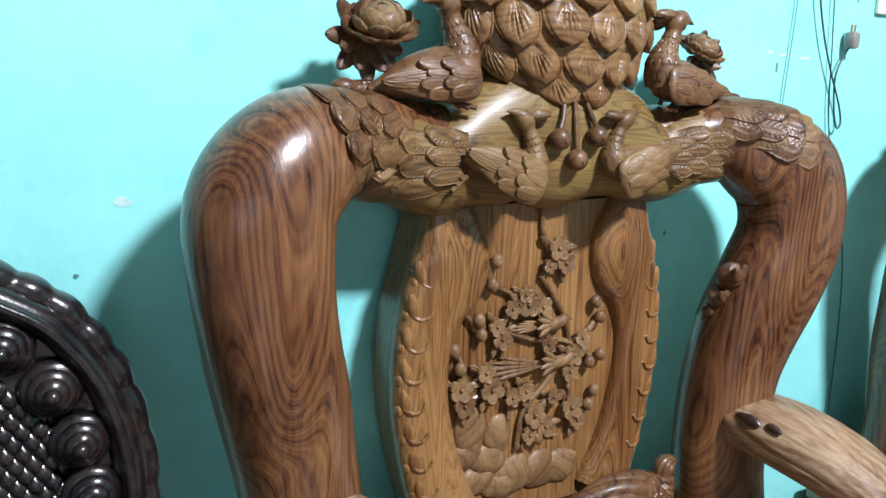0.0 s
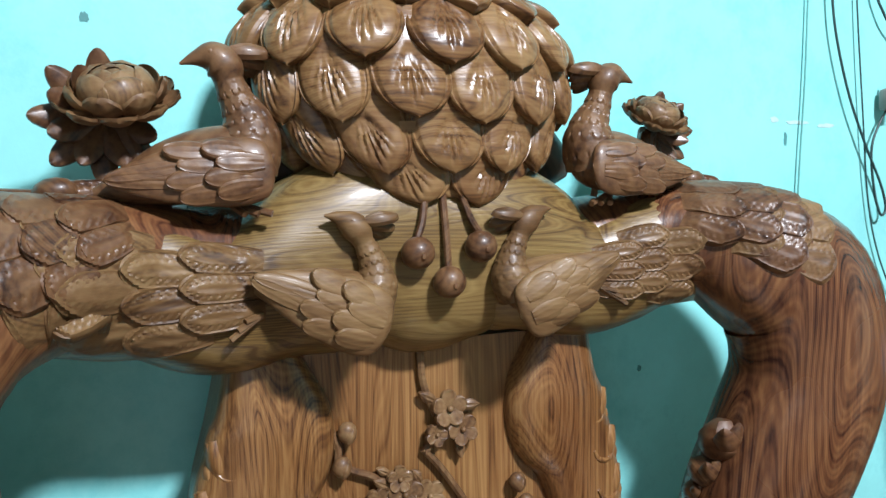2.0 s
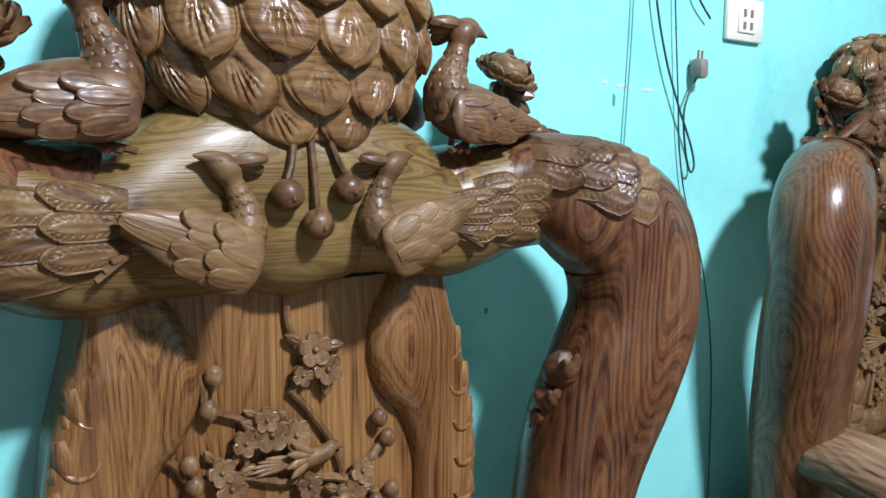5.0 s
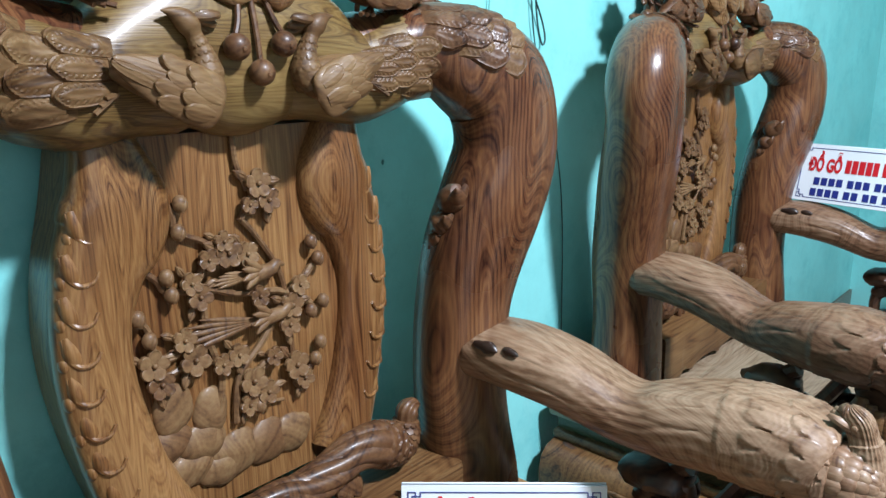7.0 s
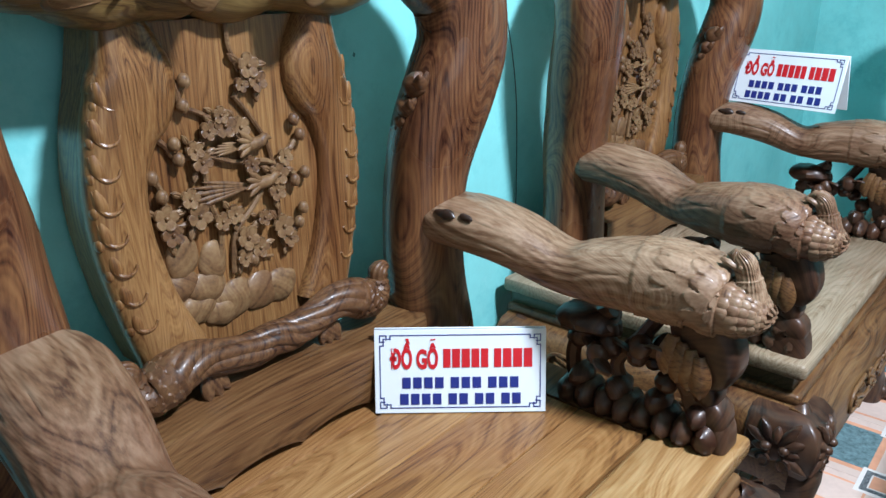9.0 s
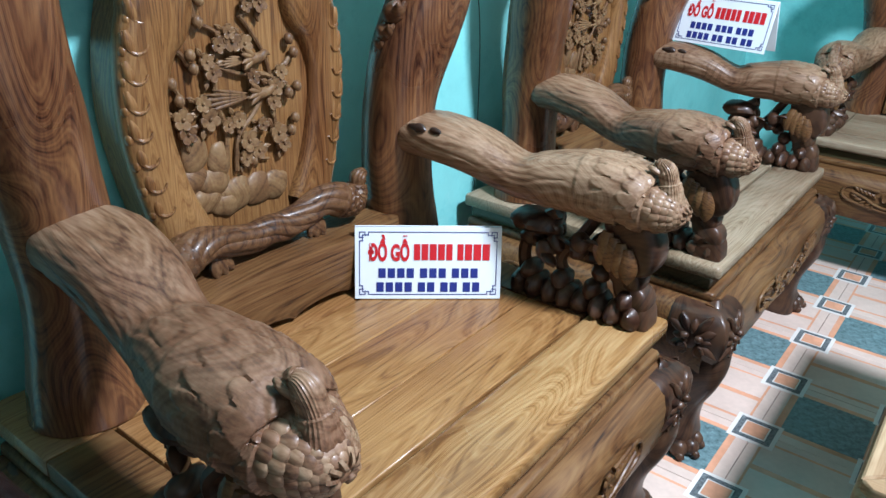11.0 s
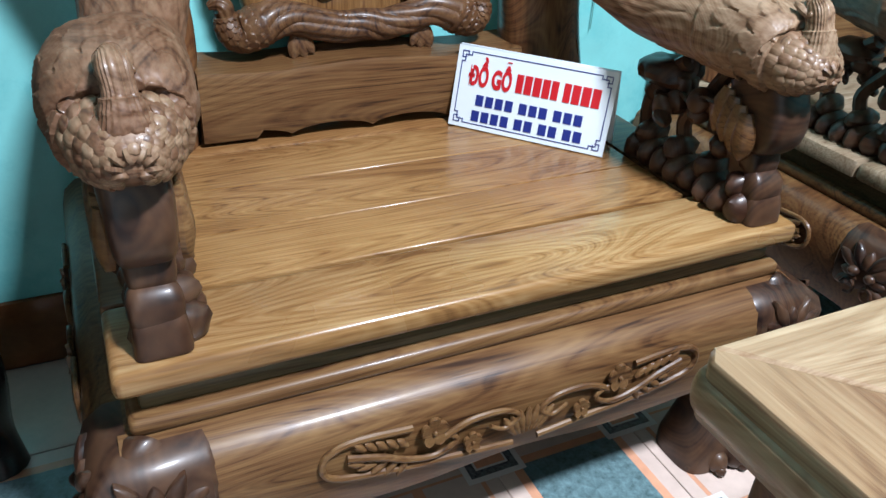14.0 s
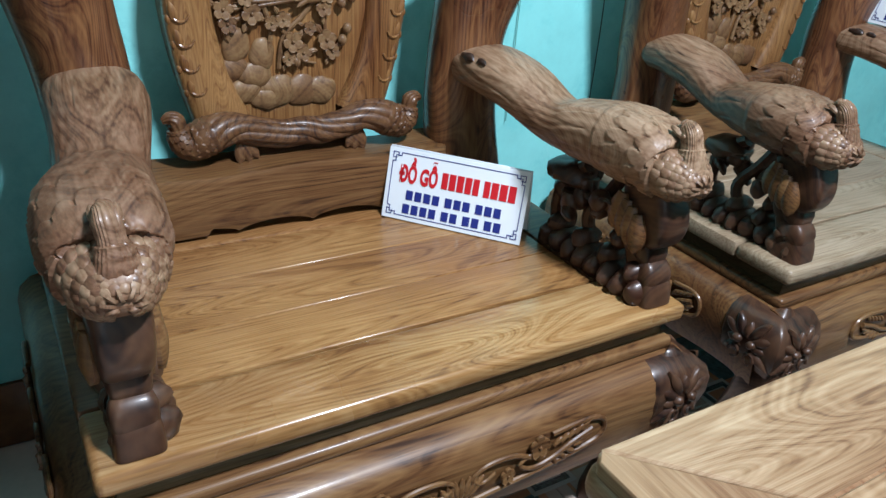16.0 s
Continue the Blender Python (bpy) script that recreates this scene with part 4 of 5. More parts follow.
        part("relief_branch", Geo().tube(path, r, 7), FLOWER_W, panel)
    k = 0
    for x, z, r in ((0.024, 1.107, 0.017), (0.038, 1.084, 0.015), (0.010, 1.082, 0.011), (-0.025, 1.027, 0.017), (0.001, 1.021, 0.015), (-0.052, 1.024, 0.013), (-0.03, 1.043, 0.012), (-0.077, 1.0, 0.013), (-0.068, 0.981, 0.015), (0.064, 0.938, 0.016), (0.058, 0.912, 0.015), (0.078, 0.963, 0.013), (-0.134, 0.914, 0.017), (-0.127, 0.888, 0.016), (-0.082, 0.905, 0.018), (-0.093, 0.933, 0.014), (-0.022, 0.893, 0.014), (-0.004, 0.851, 0.018), (0.017, 0.829, 0.015), (0.065, 0.852, 0.018), (0.077, 0.829, 0.014), (-0.045, 0.887, 0.013), (0.015, 0.962, 0.013), (-0.012, 0.82, 0.013), (0.03, 0.875, 0.012)):
        w = Geo()
        blossom(w, (x, y - 0.008, z), r, turn=0.4 * k)
        part("relief_blossom", w, FLOWER_W, panel)
        for j in range(2):
            a = 2.1 * k + 2.6 * j
            d = Vector((math.cos(a), 0, math.sin(a)))
            part("relief_leaf", Geo().plate(frame_at(Vector((x, y - 0.002, z)) + d * r * 0.8, d + Vector((0, -0.12, 0)), (0, -1, 0)), r * 1.3, r * 0.75, 0.22, 0.004, 0.75, ribs=2, nu=6, nv=6), FLOWER_W, panel)
        k += 1
    for x, z in ((-0.081, 1.097), (-0.087, 1.064), (-0.107, 1.014), (-0.103, 0.992), (0.101, 1.018), (0.111, 0.993), (0.116, 0.931), (0.095, 0.922), (0.108, 0.873), (0.098, 0.851), (-0.146, 0.974), (0.003, 0.813), (-0.135, 0.945)):
        w = Geo().blob((x, y - 0.006, z), (0.0095, 0.008, 0.0105), seg=10)
        w.plate(frame_at((x, y - 0.009, z - 0.01), (0.3, -0.1, 1), (0, -1, 0)), 0.016, 0.012, 0.4, 0.002, 0.8)
        part("relief_bud", w, FLOWER_W, panel)
    for x0, z0, body, long in ((0.03, 0.93, 0.03, 0.135), (0.02, 0.992, 0.026, 0.06)):
        w = Geo().loft([(x0 - body, y - 0.004, z0 - 0.004, 0.005, 0.005), (x0 - 0.3 * body, y - 0.007, z0, 0.010, 0.009), (x0 + 0.5 * body, y - 0.007, z0 + 0.002, 0.009, 0.009), (x0 + 0.9 * body, y - 0.008, z0 + 0.008, 0.0065, 0.006), (x0 + 1.35 * body, y - 0.008, z0 + 0.004, 0.001, 0.001)], 20, 12)
        for j in range(5):
            w.plate(frame_at((x0 - 0.5 * body, y - 0.006, z0), (-1, 0, 0.10 * (j - 1.4)), (0, -1, 0)), long * (1 - 0.13 * abs(j - 1.4)), 0.008, 0.25, 0.002, 0.7)
        for j in range(4):
            w.plate(frame_at((x0, y - 0.012, z0 + 0.004), (-0.8, -0.1, -0.5 + 0.36 * j), (0, -1, 0)), 0.034, 0.011, 0.25, 0.002, 0.6)
        part("relief_bird", w, FLOWER_W, panel)
    for x, z, a, b in ((-0.112, 0.846, 0.021, 0.027), (-0.118, 0.803, 0.023, 0.022), (-0.076, 0.788, 0.025, 0.022), (-0.098, 0.757, 0.026, 0.019), (-0.03, 0.755, 0.030, 0.024), (0.018, 0.752, 0.030, 0.024), (0.058, 0.750, 0.027, 0.022), (-0.055, 0.742, 0.028, 0.018), (-0.062, 0.826, 0.018, 0.024)):
        w = Geo().blob((x, -0.097, z), (a * 1.3, 0.0125, b * 1.3), rough=0.22, freq=45, seg=24)
        part("relief_rock", w, FLOWER_W, panel)

    # lower back rail and double bird bracket
    verts, faces = [], []
    n = 60
    for i in range(n + 1):
        x = -0.30 + 0.60 * i / n
        low = 0.520 + 0.014 * abs(math.sin(x * 21)) ** 0.6 * (1 if abs(x) < 0.2 else 0)
        high = 0.644 + 0.004 * math.cos(x * 17)
        for yy, zz in ((-0.204, low), (-0.207, low + 0.01), (-0.206, high - 0.016), (-0.203, high - 0.006), (-0.10, high), (-0.10, low)):
            verts.append((x, yy, zz))
    for i in range(n):
        for k in range(6):
            faces.append((i * 6 + k, i * 6 + (k + 1) % 6, i * 6 + 6 + (k + 1) % 6, i * 6 + 6 + k))
    faces += [tuple(range(6)), tuple(n * 6 + k for k in range(6))]
    part("lower_rail", Geo().add(verts, faces), BASE_W, chair, "lower back rail with scalloped bottom edge")
    w = Geo()
    half = [(0.0, 0.686, 0.021), (0.04, 0.684, 0.021), (0.085, 0.692, 0.021), (0.125, 0.704, 0.022), (0.16, 0.703, 0.026), (0.19, 0.692, 0.028), (0.215, 0.683, 0.024), (0.231, 0.694, 0.019), (0.236, 0.713, 0.014), (0.240, 0.728, 0.015), (0.250, 0.734, 0.011), (0.263, 0.730, 0.004)]
    full = [(-x, z, r) for x, z, r in half[:0:-1]] + half
    w.loft([(x, -0.145, z, r * 1.12, r * 1.2) for x, z, r in full], 320, 110, disp=lambda u, v: 0.0060 * feathers(min(u, 1 - u), v, 44, 14, 0.12) if 0.13 < min(u, 1 - u) < 0.30 else (0.0045 * abs(math.sin(v * 6.283 * 3.5 + 5 * math.sin(u * 11))) ** 0.6 if min(u, 1 - u) >= 0.30 else 0.0008 * math.sin(v * 60)))
    for s in (-1, 1):
        for j in range(3):
            w.plate(frame_at((s * 0.12, -0.15, 0.682), (s * (-0.55 + 0.35 * j), -0.1, -0.75), (0, -1, 0.1)), 0.048, 0.026, 0.25, 0.006, 0.5, ribs=2)
    part("bird_bracket", w, CARVE_W, chair, "dark double-headed bird carving under the panel")

    # bird arms
    arm_rows = [(0.374, -0.160, 0.806, 0.030, 0.012), (0.372, -0.166, 0.806, 0.060, 0.030), (0.372, -0.185, 0.808, 0.071, 0.040), (0.376, -0.255, 0.810, 0.073, 0.043), (0.386, -0.34, 0.796, 0.067, 0.043), (0.401, -0.432, 0.764, 0.058, 0.039), (0.413, -0.495, 0.766, 0.064, 0.049), (0.428, -0.565, 0.772, 0.070, 0.057), (0.434, -0.628, 0.772, 0.070, 0.058), (0.435, -0.664, 0.768, 0.068, 0.054), (0.436, -0.688, 0.757, 0.061, 0.044), (0.436, -0.718, 0.755, 0.053, 0.041), (0.436, -0.743, 0.753, 0.040, 0.032), (0.436, -0.757, 0.751, 0.027, 0.021), (0.436, -0.764, 0.750, 0.014, 0.011), (0.436, -0.767, 0.750, 0.001, 0.001)]

    def plumage(u, v):
        if u < 0.15:
            return 0.0
        if u < 0.467:
            return 0.0034 * feathers(1 - (u - 0.15) / 0.317, v, 1.7, 11, 0.06) + 0.0004 * math.sin(v * 138 + 2.5 * math.sin(u * 40)) * min(1.0, (u - 0.15) * 12)
        top = max(0.0, math.sin(2 * math.pi * v)) ** 6
        end = 0.70 - 0.075 * top
        if u < end:
            return 0.0072 * feathers(1 - (u - 0.467) / (end - 0.467), v, 2.9, 15, 0.07) + 0.0006 * math.sin(u * 520 + 60 * abs((v * 15) % 1.0 - 0.5))
        return 0.0

    for s in (-1, 1):
        q = Geo().loft([(s * r[0], *r[1:]) for r in arm_rows], 230, 170, ref=(0, 0, 1), power=2.35, disp=plumage)
        arm = part("bird_arm", q, ARM_W, chair, "worn bird-shaped arm with carved feathers", 60)
        rows = np.array([(s * r[0], *r[1:]) for r in arm_rows], float)

        def skin(f, v):
            """A point of the breast: f counts the rows, v runs round."""
            x, y, z, a, b = (float(np.interp(f, range(len(rows)), rows[:, c])) for c in range(5))
            cs, sn = math.cos(2 * math.pi * v), math.sin(2 * math.pi * v)
            return Vector((x + a * math.copysign(abs(cs) ** 0.85, cs), y, z + b * math.copysign(abs(sn) ** 0.85, sn)))
        for ring, (f, n, size) in enumerate(((9.7, 20, 0.020), (10.35, 20, 0.020), (10.9, 20, 0.019), (11.4, 19, 0.018), (11.85, 18, 0.017), (12.3, 16, 0.016), (12.75, 13, 0.0155), (13.3, 9, 0.015))):
            for k in range(n):
                v = (k + 0.5 * (ring % 2)) / n
                p, ahead = skin(f, v), skin(f + 0.35, v)
                out = (p - Vector((s * 0.436, -0.70 - 0.010 * ring, 0.752))).normalized()
                if out.z < -0.75 or (ring < 2 and out.z < 0.1):
                    continue
                part("breast_scale", Geo().plate(frame_at(p - out * 0.001, (ahead - p).normalized() + out * 0.10, out), size, size * 1.06, 0.20, 0.004, 0.0, nu=5, nv=6, root=0.75), ARM_W, arm)
        w = Geo()
        w.loft([(s * 0.436, -0.730, 0.770, 0.026, 0.025), (s * 0.436, -0.728, 0.792, 0.019, 0.020), (s * 0.436, -0.724, 0.810, 0.0150, 0.0165), (s * 0.437, -0.716, 0.827, 0.0150, 0.0165), (s * 0.438, -0.702, 0.836, 0.0095, 0.011), (s * 0.440, -0.690, 0.832, 0.001, 0.001)], 60, 96, ref=(0, 1, 0.2), power=2.7, disp=lambda u, v: 0.0005 * math.sin(v * 6.283 * 24) * min(1.0, (1 - u) * 3) + (0.003 * feathers(1 - u / 0.35, v, 3, 10, 0.3) if u < 0.35 else 0.0))
        for k in range(3):
            w.plate(frame_at((s * 0.436 + 0.008 * (k - 1), -0.716, 0.818), (0.15 * (k - 1), 0.75, 0.55), (0, -0.6, 0.8)), 0.034, 0.014, 0.3, 0.004, 0.5, -0.15, ribs=2)
        for e in (-1, 1):
            w.blob((s * 0.436 + e * 0.0150, -0.716, 0.824), (0.003, 0.004, 0.004), seg=8)
        part("bird_head", w, ARM_W, arm, "small bird head tucked back over the breast")
        if s > 0:
            part("knot", Geo().blob((0.3075, -0.245, 0.838), (0.006, 0.022, 0.009), (0, 25, -4), rough=0.45, freq=70).blob((0.3150, -0.285, 0.838), (0.006, 0.014, 0.006), (0, 25, -8), rough=0.4, freq=70), KNOT, arm, "dark knot in the worn arm")

        # carved support under the breast
        stack = [(-0.668, 0.722, 0.036, 0.049), (-0.676, 0.700, 0.036, 0.050), (-0.690, 0.676, 0.035, 0.046), (-0.694, 0.654, 0.034, 0.042), (-0.676, 0.636, 0.026, 0.034), (-0.672, 0.618, 0.027, 0.034), (-0.682, 0.600, 0.027, 0.032), (-0.676, 0.588, 0.021, 0.026), (-0.682, 0.574, 0.023, 0.026), (-0.696, 0.562, 0.031, 0.034), (-0.694, 0.550, 0.027, 0.030), (-0.700, 0.540, 0.030, 0.034), (-0.702, 0.511, 0.032, 0.036)]
        w = Geo().loft([(s * 0.436, y, z, a, b) for y, z, a, b in stack], 84, 36, power=5.0, ref=(0, 1, 0), disp=lambda u, v: 0.0022 * noise.noise(Vector((u * 9, v * 5, 3.0 + s))))
        support = part("arm_support", w, LEG_W, chair, "dark carved support of leaves and rocks under the arm")
        for k in range(8):
            yy = -0.452 - 0.036 * k
            part("rock", Geo().blob((s * 0.424, yy, 0.530), (0.046, 0.022, 0.028), rough=0.22, freq=40, seg=16), LEG_W, support)
            if k % 2 == 0 and k < 7:
                part("rock", Geo().blob((s * 0.424, yy - 0.018, 0.560), (0.036, 0.022, 0.022), rough=0.25, freq=40, seg=14), LEG_W, support)
        rr = random.Random(11)
        for k in range(11):
            c = Vector((s * (0.424 + rr.uniform(-0.03, 0.03)), -0.462 - 0.016 * k + rr.uniform(-0.02, 0.02), 0.585 + 0.012 * (k % 5) + rr.uniform(0, 0.05)))
            part("fruit", Geo().blob(c, (0.020, 0.020, 0.020), rough=0.3, freq=50, seg=12), LEG_W, support)
            part("leaf", Geo().plate(frame_at(c, (rr.uniform(-0.6, 0.6), rr.uniform(-1, 1), rr.uniform(-0.4, 1)), (rr.uniform(-1, 1), -0.5, 0.8)), 0.05, 0.034, 0.25, 0.005, 0.5, 0.2, ribs=3), LEG_W, support)
        part("branch", Geo().tube([(s * 0.42, -0.46, 0.54), (s * 0.42, -0.45, 0.60), (s * 0.42, -0.47, 0.66), (s * 0.42, -0.52, 0.70)], 0.014, 8), LEG_W, support)
        part("branch", Geo().tube([(s * 0.43, -0.56, 0.54), (s * 0.43, -0.53, 0.60), (s * 0.43, -0.57, 0.66), (s * 0.43, -0.60, 0.71)], 0.013, 8), LEG_W, support)
        part("leaf", Geo().blob((s * 0.422, -0.475, 0.668), (0.042, 0.056, 0.026), rough=0.3, freq=36, seg=16), LEG_W, support)
        for k in range(4):
            for e in (-1, 1):
                part("leaf", Geo().plate(frame_at((s * 0.434 + e * 0.041, -0.660 - 0.014 * (k - 1.5), 0.700 - 0.008 * k), (e * 0.05, 0.10 - 0.08 * k, -0.9), (e, -0.2, 0.15)), 0.072, 0.040, 0.25, 0.006, 0.4, -0.06, ribs=3, nu=10, nv=8), BASE_W, support)
    return chair


armchair = build_armchair()
for m in (pose(1.284, 0.0, 0), pose(2.90, -1.06, 0, 0, 0, -90)):
    neighbour = copy_thing(armchair, m)
    tagged(neighbour, "carved rosewood armchair with bird arms and dusty pale seat")
    for ob in neighbour.children:
        if ob.name.startswith(("seat_board", "seat_plank")):
            ob.material_slots[0].link = "OBJECT"
            ob.material_slots[0].material = DUSTY_W


# ---- dark chair beside it ----
def build_dark_chair():
    chair = thing("carved_chair", "blackened carved wooden chair with studded back and ball-headed arm", "chair", pose(0.012, 0, 0))
    edge = [(-0.690, 0.60), (-0.622, 0.70), (-0.580, 0.80), (-0.563, 0.89), (-0.566, 0.97), (-0.581, 1.035), (-0.602, 1.080), (-0.632, 1.122), (-0.668, 1.150), (-0.715, 1.175), (-0.80, 1.205), (-0.92, 1.235), (-1.08, 1.255)]
    p = spline(edge, 90)
    grad = np.gradient(p, axis=0)
    inward = np.stack([-grad[:, 1], grad[:, 0]], 1) / np.hypot(grad[:, 0], grad[:, 1])[:, None]

    edge_z, edge_x = [z for x, z in edge[:10]], [x for x, z in edge[:10]]

    def inset_line(d):
        return p + inward * d

    def ridge(name, d, r, y, ripple, count):
        rows = [(x, y, z, r, r * 1.2) for x, z in inset_line(d)[::6]]
        return part(name, Geo().loft(rows, 110, 18, disp=lambda u, v: ripple * abs(math.sin(u * count)) ** 0.9), DARK_W, chair)

    ridge("edge_roll", 0.013, 0.012, -0.190, 0.0042, 46)
    ridge("outer_band", 0.030, 0.016, -0.200, 0.0, 1)
    ridge("inner_roll", 0.030, 0.006, -0.221, 0.0, 1)
    rim = Geo().loft([(x, -0.185, z, 0.034, 0.022) for x, z in inset_line(0.036)[::6]], 80, 14, power=4)
    part("back_arch", rim, DARK_W, chair, "rolled dark arch of the back")
    part("inner_band", Geo().loft([(x, -0.182, z, 0.05, 0.016) for x, z in inset_line(0.088)[::6]], 80, 12, power=4), DARK_W, chair)
    line = inset_line(0.066)
    last = None
    for i in range(len(line)):
        x, z = line[i]
        if last is None or math.hypot(x - last[0], z - last[1]) > 0.058:
            last = (x, z)
            w = Geo()
            for rad, up in ((0.029, 0.0), (0.0225, 0.008), (0.016, 0.014), (0.0085, 0.021)):
                w.blob((x, -0.212 - up, z), (rad, 0.011, rad), seg=20)
            part("round_stud", w, DARK_W, chair)
    scales = Geo().box((-1.3, -0.205, 0.52), (-0.66, -0.17, 1.12), 0.01)
    poly = inset_line(0.085)
    for r in range(46):
        for k in range(16):
            x, z = -0.648 - 0.0155 * k - 0.0077 * (r % 2), 0.62 + 0.0115 * r
            if np.min(np.hypot(poly[:, 0] - x, poly[:, 1] - z)) > 0.008 and x < np.interp(z, edge_z, edge_x) - 0.085 and z < 1.14:
                scales.plate(frame_at((x, -0.206, z + 0.010), (0.25, -0.3, -1), (0, -1, 0.1)), 0.018, 0.0155, 0.3, 0.003, 0.2, nu=4, nv=4)
    part("scaled_panel", scales, DARK_W, chair, "back panel of small overlapping scales")
    w = Geo().box((-1.62, -0.80, 0.40), (-0.66, -0.20, 0.50), 0.02, 3)
    part("seat", w, DARK_W, chair)
    w = Geo().box((-1.60, -0.78, 0.26), (-0.68, -0.22, 0.40), 0.03, 3)
    part("apron", w, DARK_W, chair)
    for x in (-0.73, -1.56):
        for yy in (-0.74, -0.27):
            part("leg", Geo().loft([(x, yy, 0.30, 0.05, 0.05), (x, yy - 0.02, 0.2, 0.055, 0.055), (x, yy, 0.08, 0.04, 0.04), (x, yy - 0.01, 0.0, 0.05, 0.05)], 20, 14), DARK_W, chair)
    # arm with a knobbly animal-like end
    w = Geo().loft([(-0.64, -0.26, 0.80, 0.045, 0.045), (-0.65, -0.40, 0.77, 0.045, 0.04), (-0.66, -0.55, 0.75, 0.05, 0.045), (-0.655, -0.66, 0.755, 0.05, 0.05)], 30, 18, ref=(0, 0, 1))
    arm = part("arm", w, DARK_W, chair, "glossy dark arm with knobbly carved end")
    w = Geo().loft([(-0.82, -0.60, 0.762, 0.036, 0.030), (-0.74, -0.63, 0.770, 0.038, 0.032), (-0.68, -0.66, 0.768, 0.042, 0.040), (-0.640, -0.690, 0.752, 0.034, 0.036), (-0.618, -0.705, 0.742, 0.018, 0.022)], 40, 24, ref=(0, 0, 1), disp=lambda u, v: 0.005 * noise.noise(Vector((u * 9, v * 7, 1.0))))
    for c, r in (((-0.672, -0.700, 0.757), 0.027), ((-0.712, -0.690, 0.738), 0.020), ((-0.636, -0.722, 0.768), 0.016), ((-0.622, -0.712, 0.748), 0.017), ((-0.652, -0.680, 0.795), 0.015), ((-0.640, -0.668, 0.812), 0.012), ((-0.745, -0.680, 0.722), 0.018)):
        part("knob", Geo().blob(c, (r, r, r * 0.95), rough=0.25, freq=60, seg=16), DARK_W, arm)
    for k in range(7):
        part("tooth", Geo().blob((-0.735 + 0.016 * k, -0.735 + 0.002 * k, 0.708 + 0.003 * k), (0.008, 0.010, 0.011), seg=8), DARK_W, arm)
    part("jaw", Geo().box((-0.79, -0.728, 0.685), (-0.625, -0.615, 0.722), 0.010, 2), DARK_W, arm)
    part("arm_block", Geo().box((-0.80, -0.738, 0.44), (-0.622, -0.605, 0.678), 0.007, 2), DARK_W, arm)
    part("carved_end", w, DARK_W, arm)
    w = Geo().loft([(-0.64, -0.69, 0.70, 0.045, 0.05), (-0.645, -0.69, 0.64, 0.05, 0.055), (-0.65, -0.69, 0.60, 0.04, 0.045), (-0.655, -0.70, 0.54, 0.05, 0.055), (-0.655, -0.70, 0.49, 0.055, 0.06)], 24, 14, power=3)
    part("arm_post", w, DARK_W, arm)
    for ob in chair.children:
        if ob.name.startswith("arm"):
            ob.location = (-0.046, 0, 0.006)
    return chair


build_dark_chair()


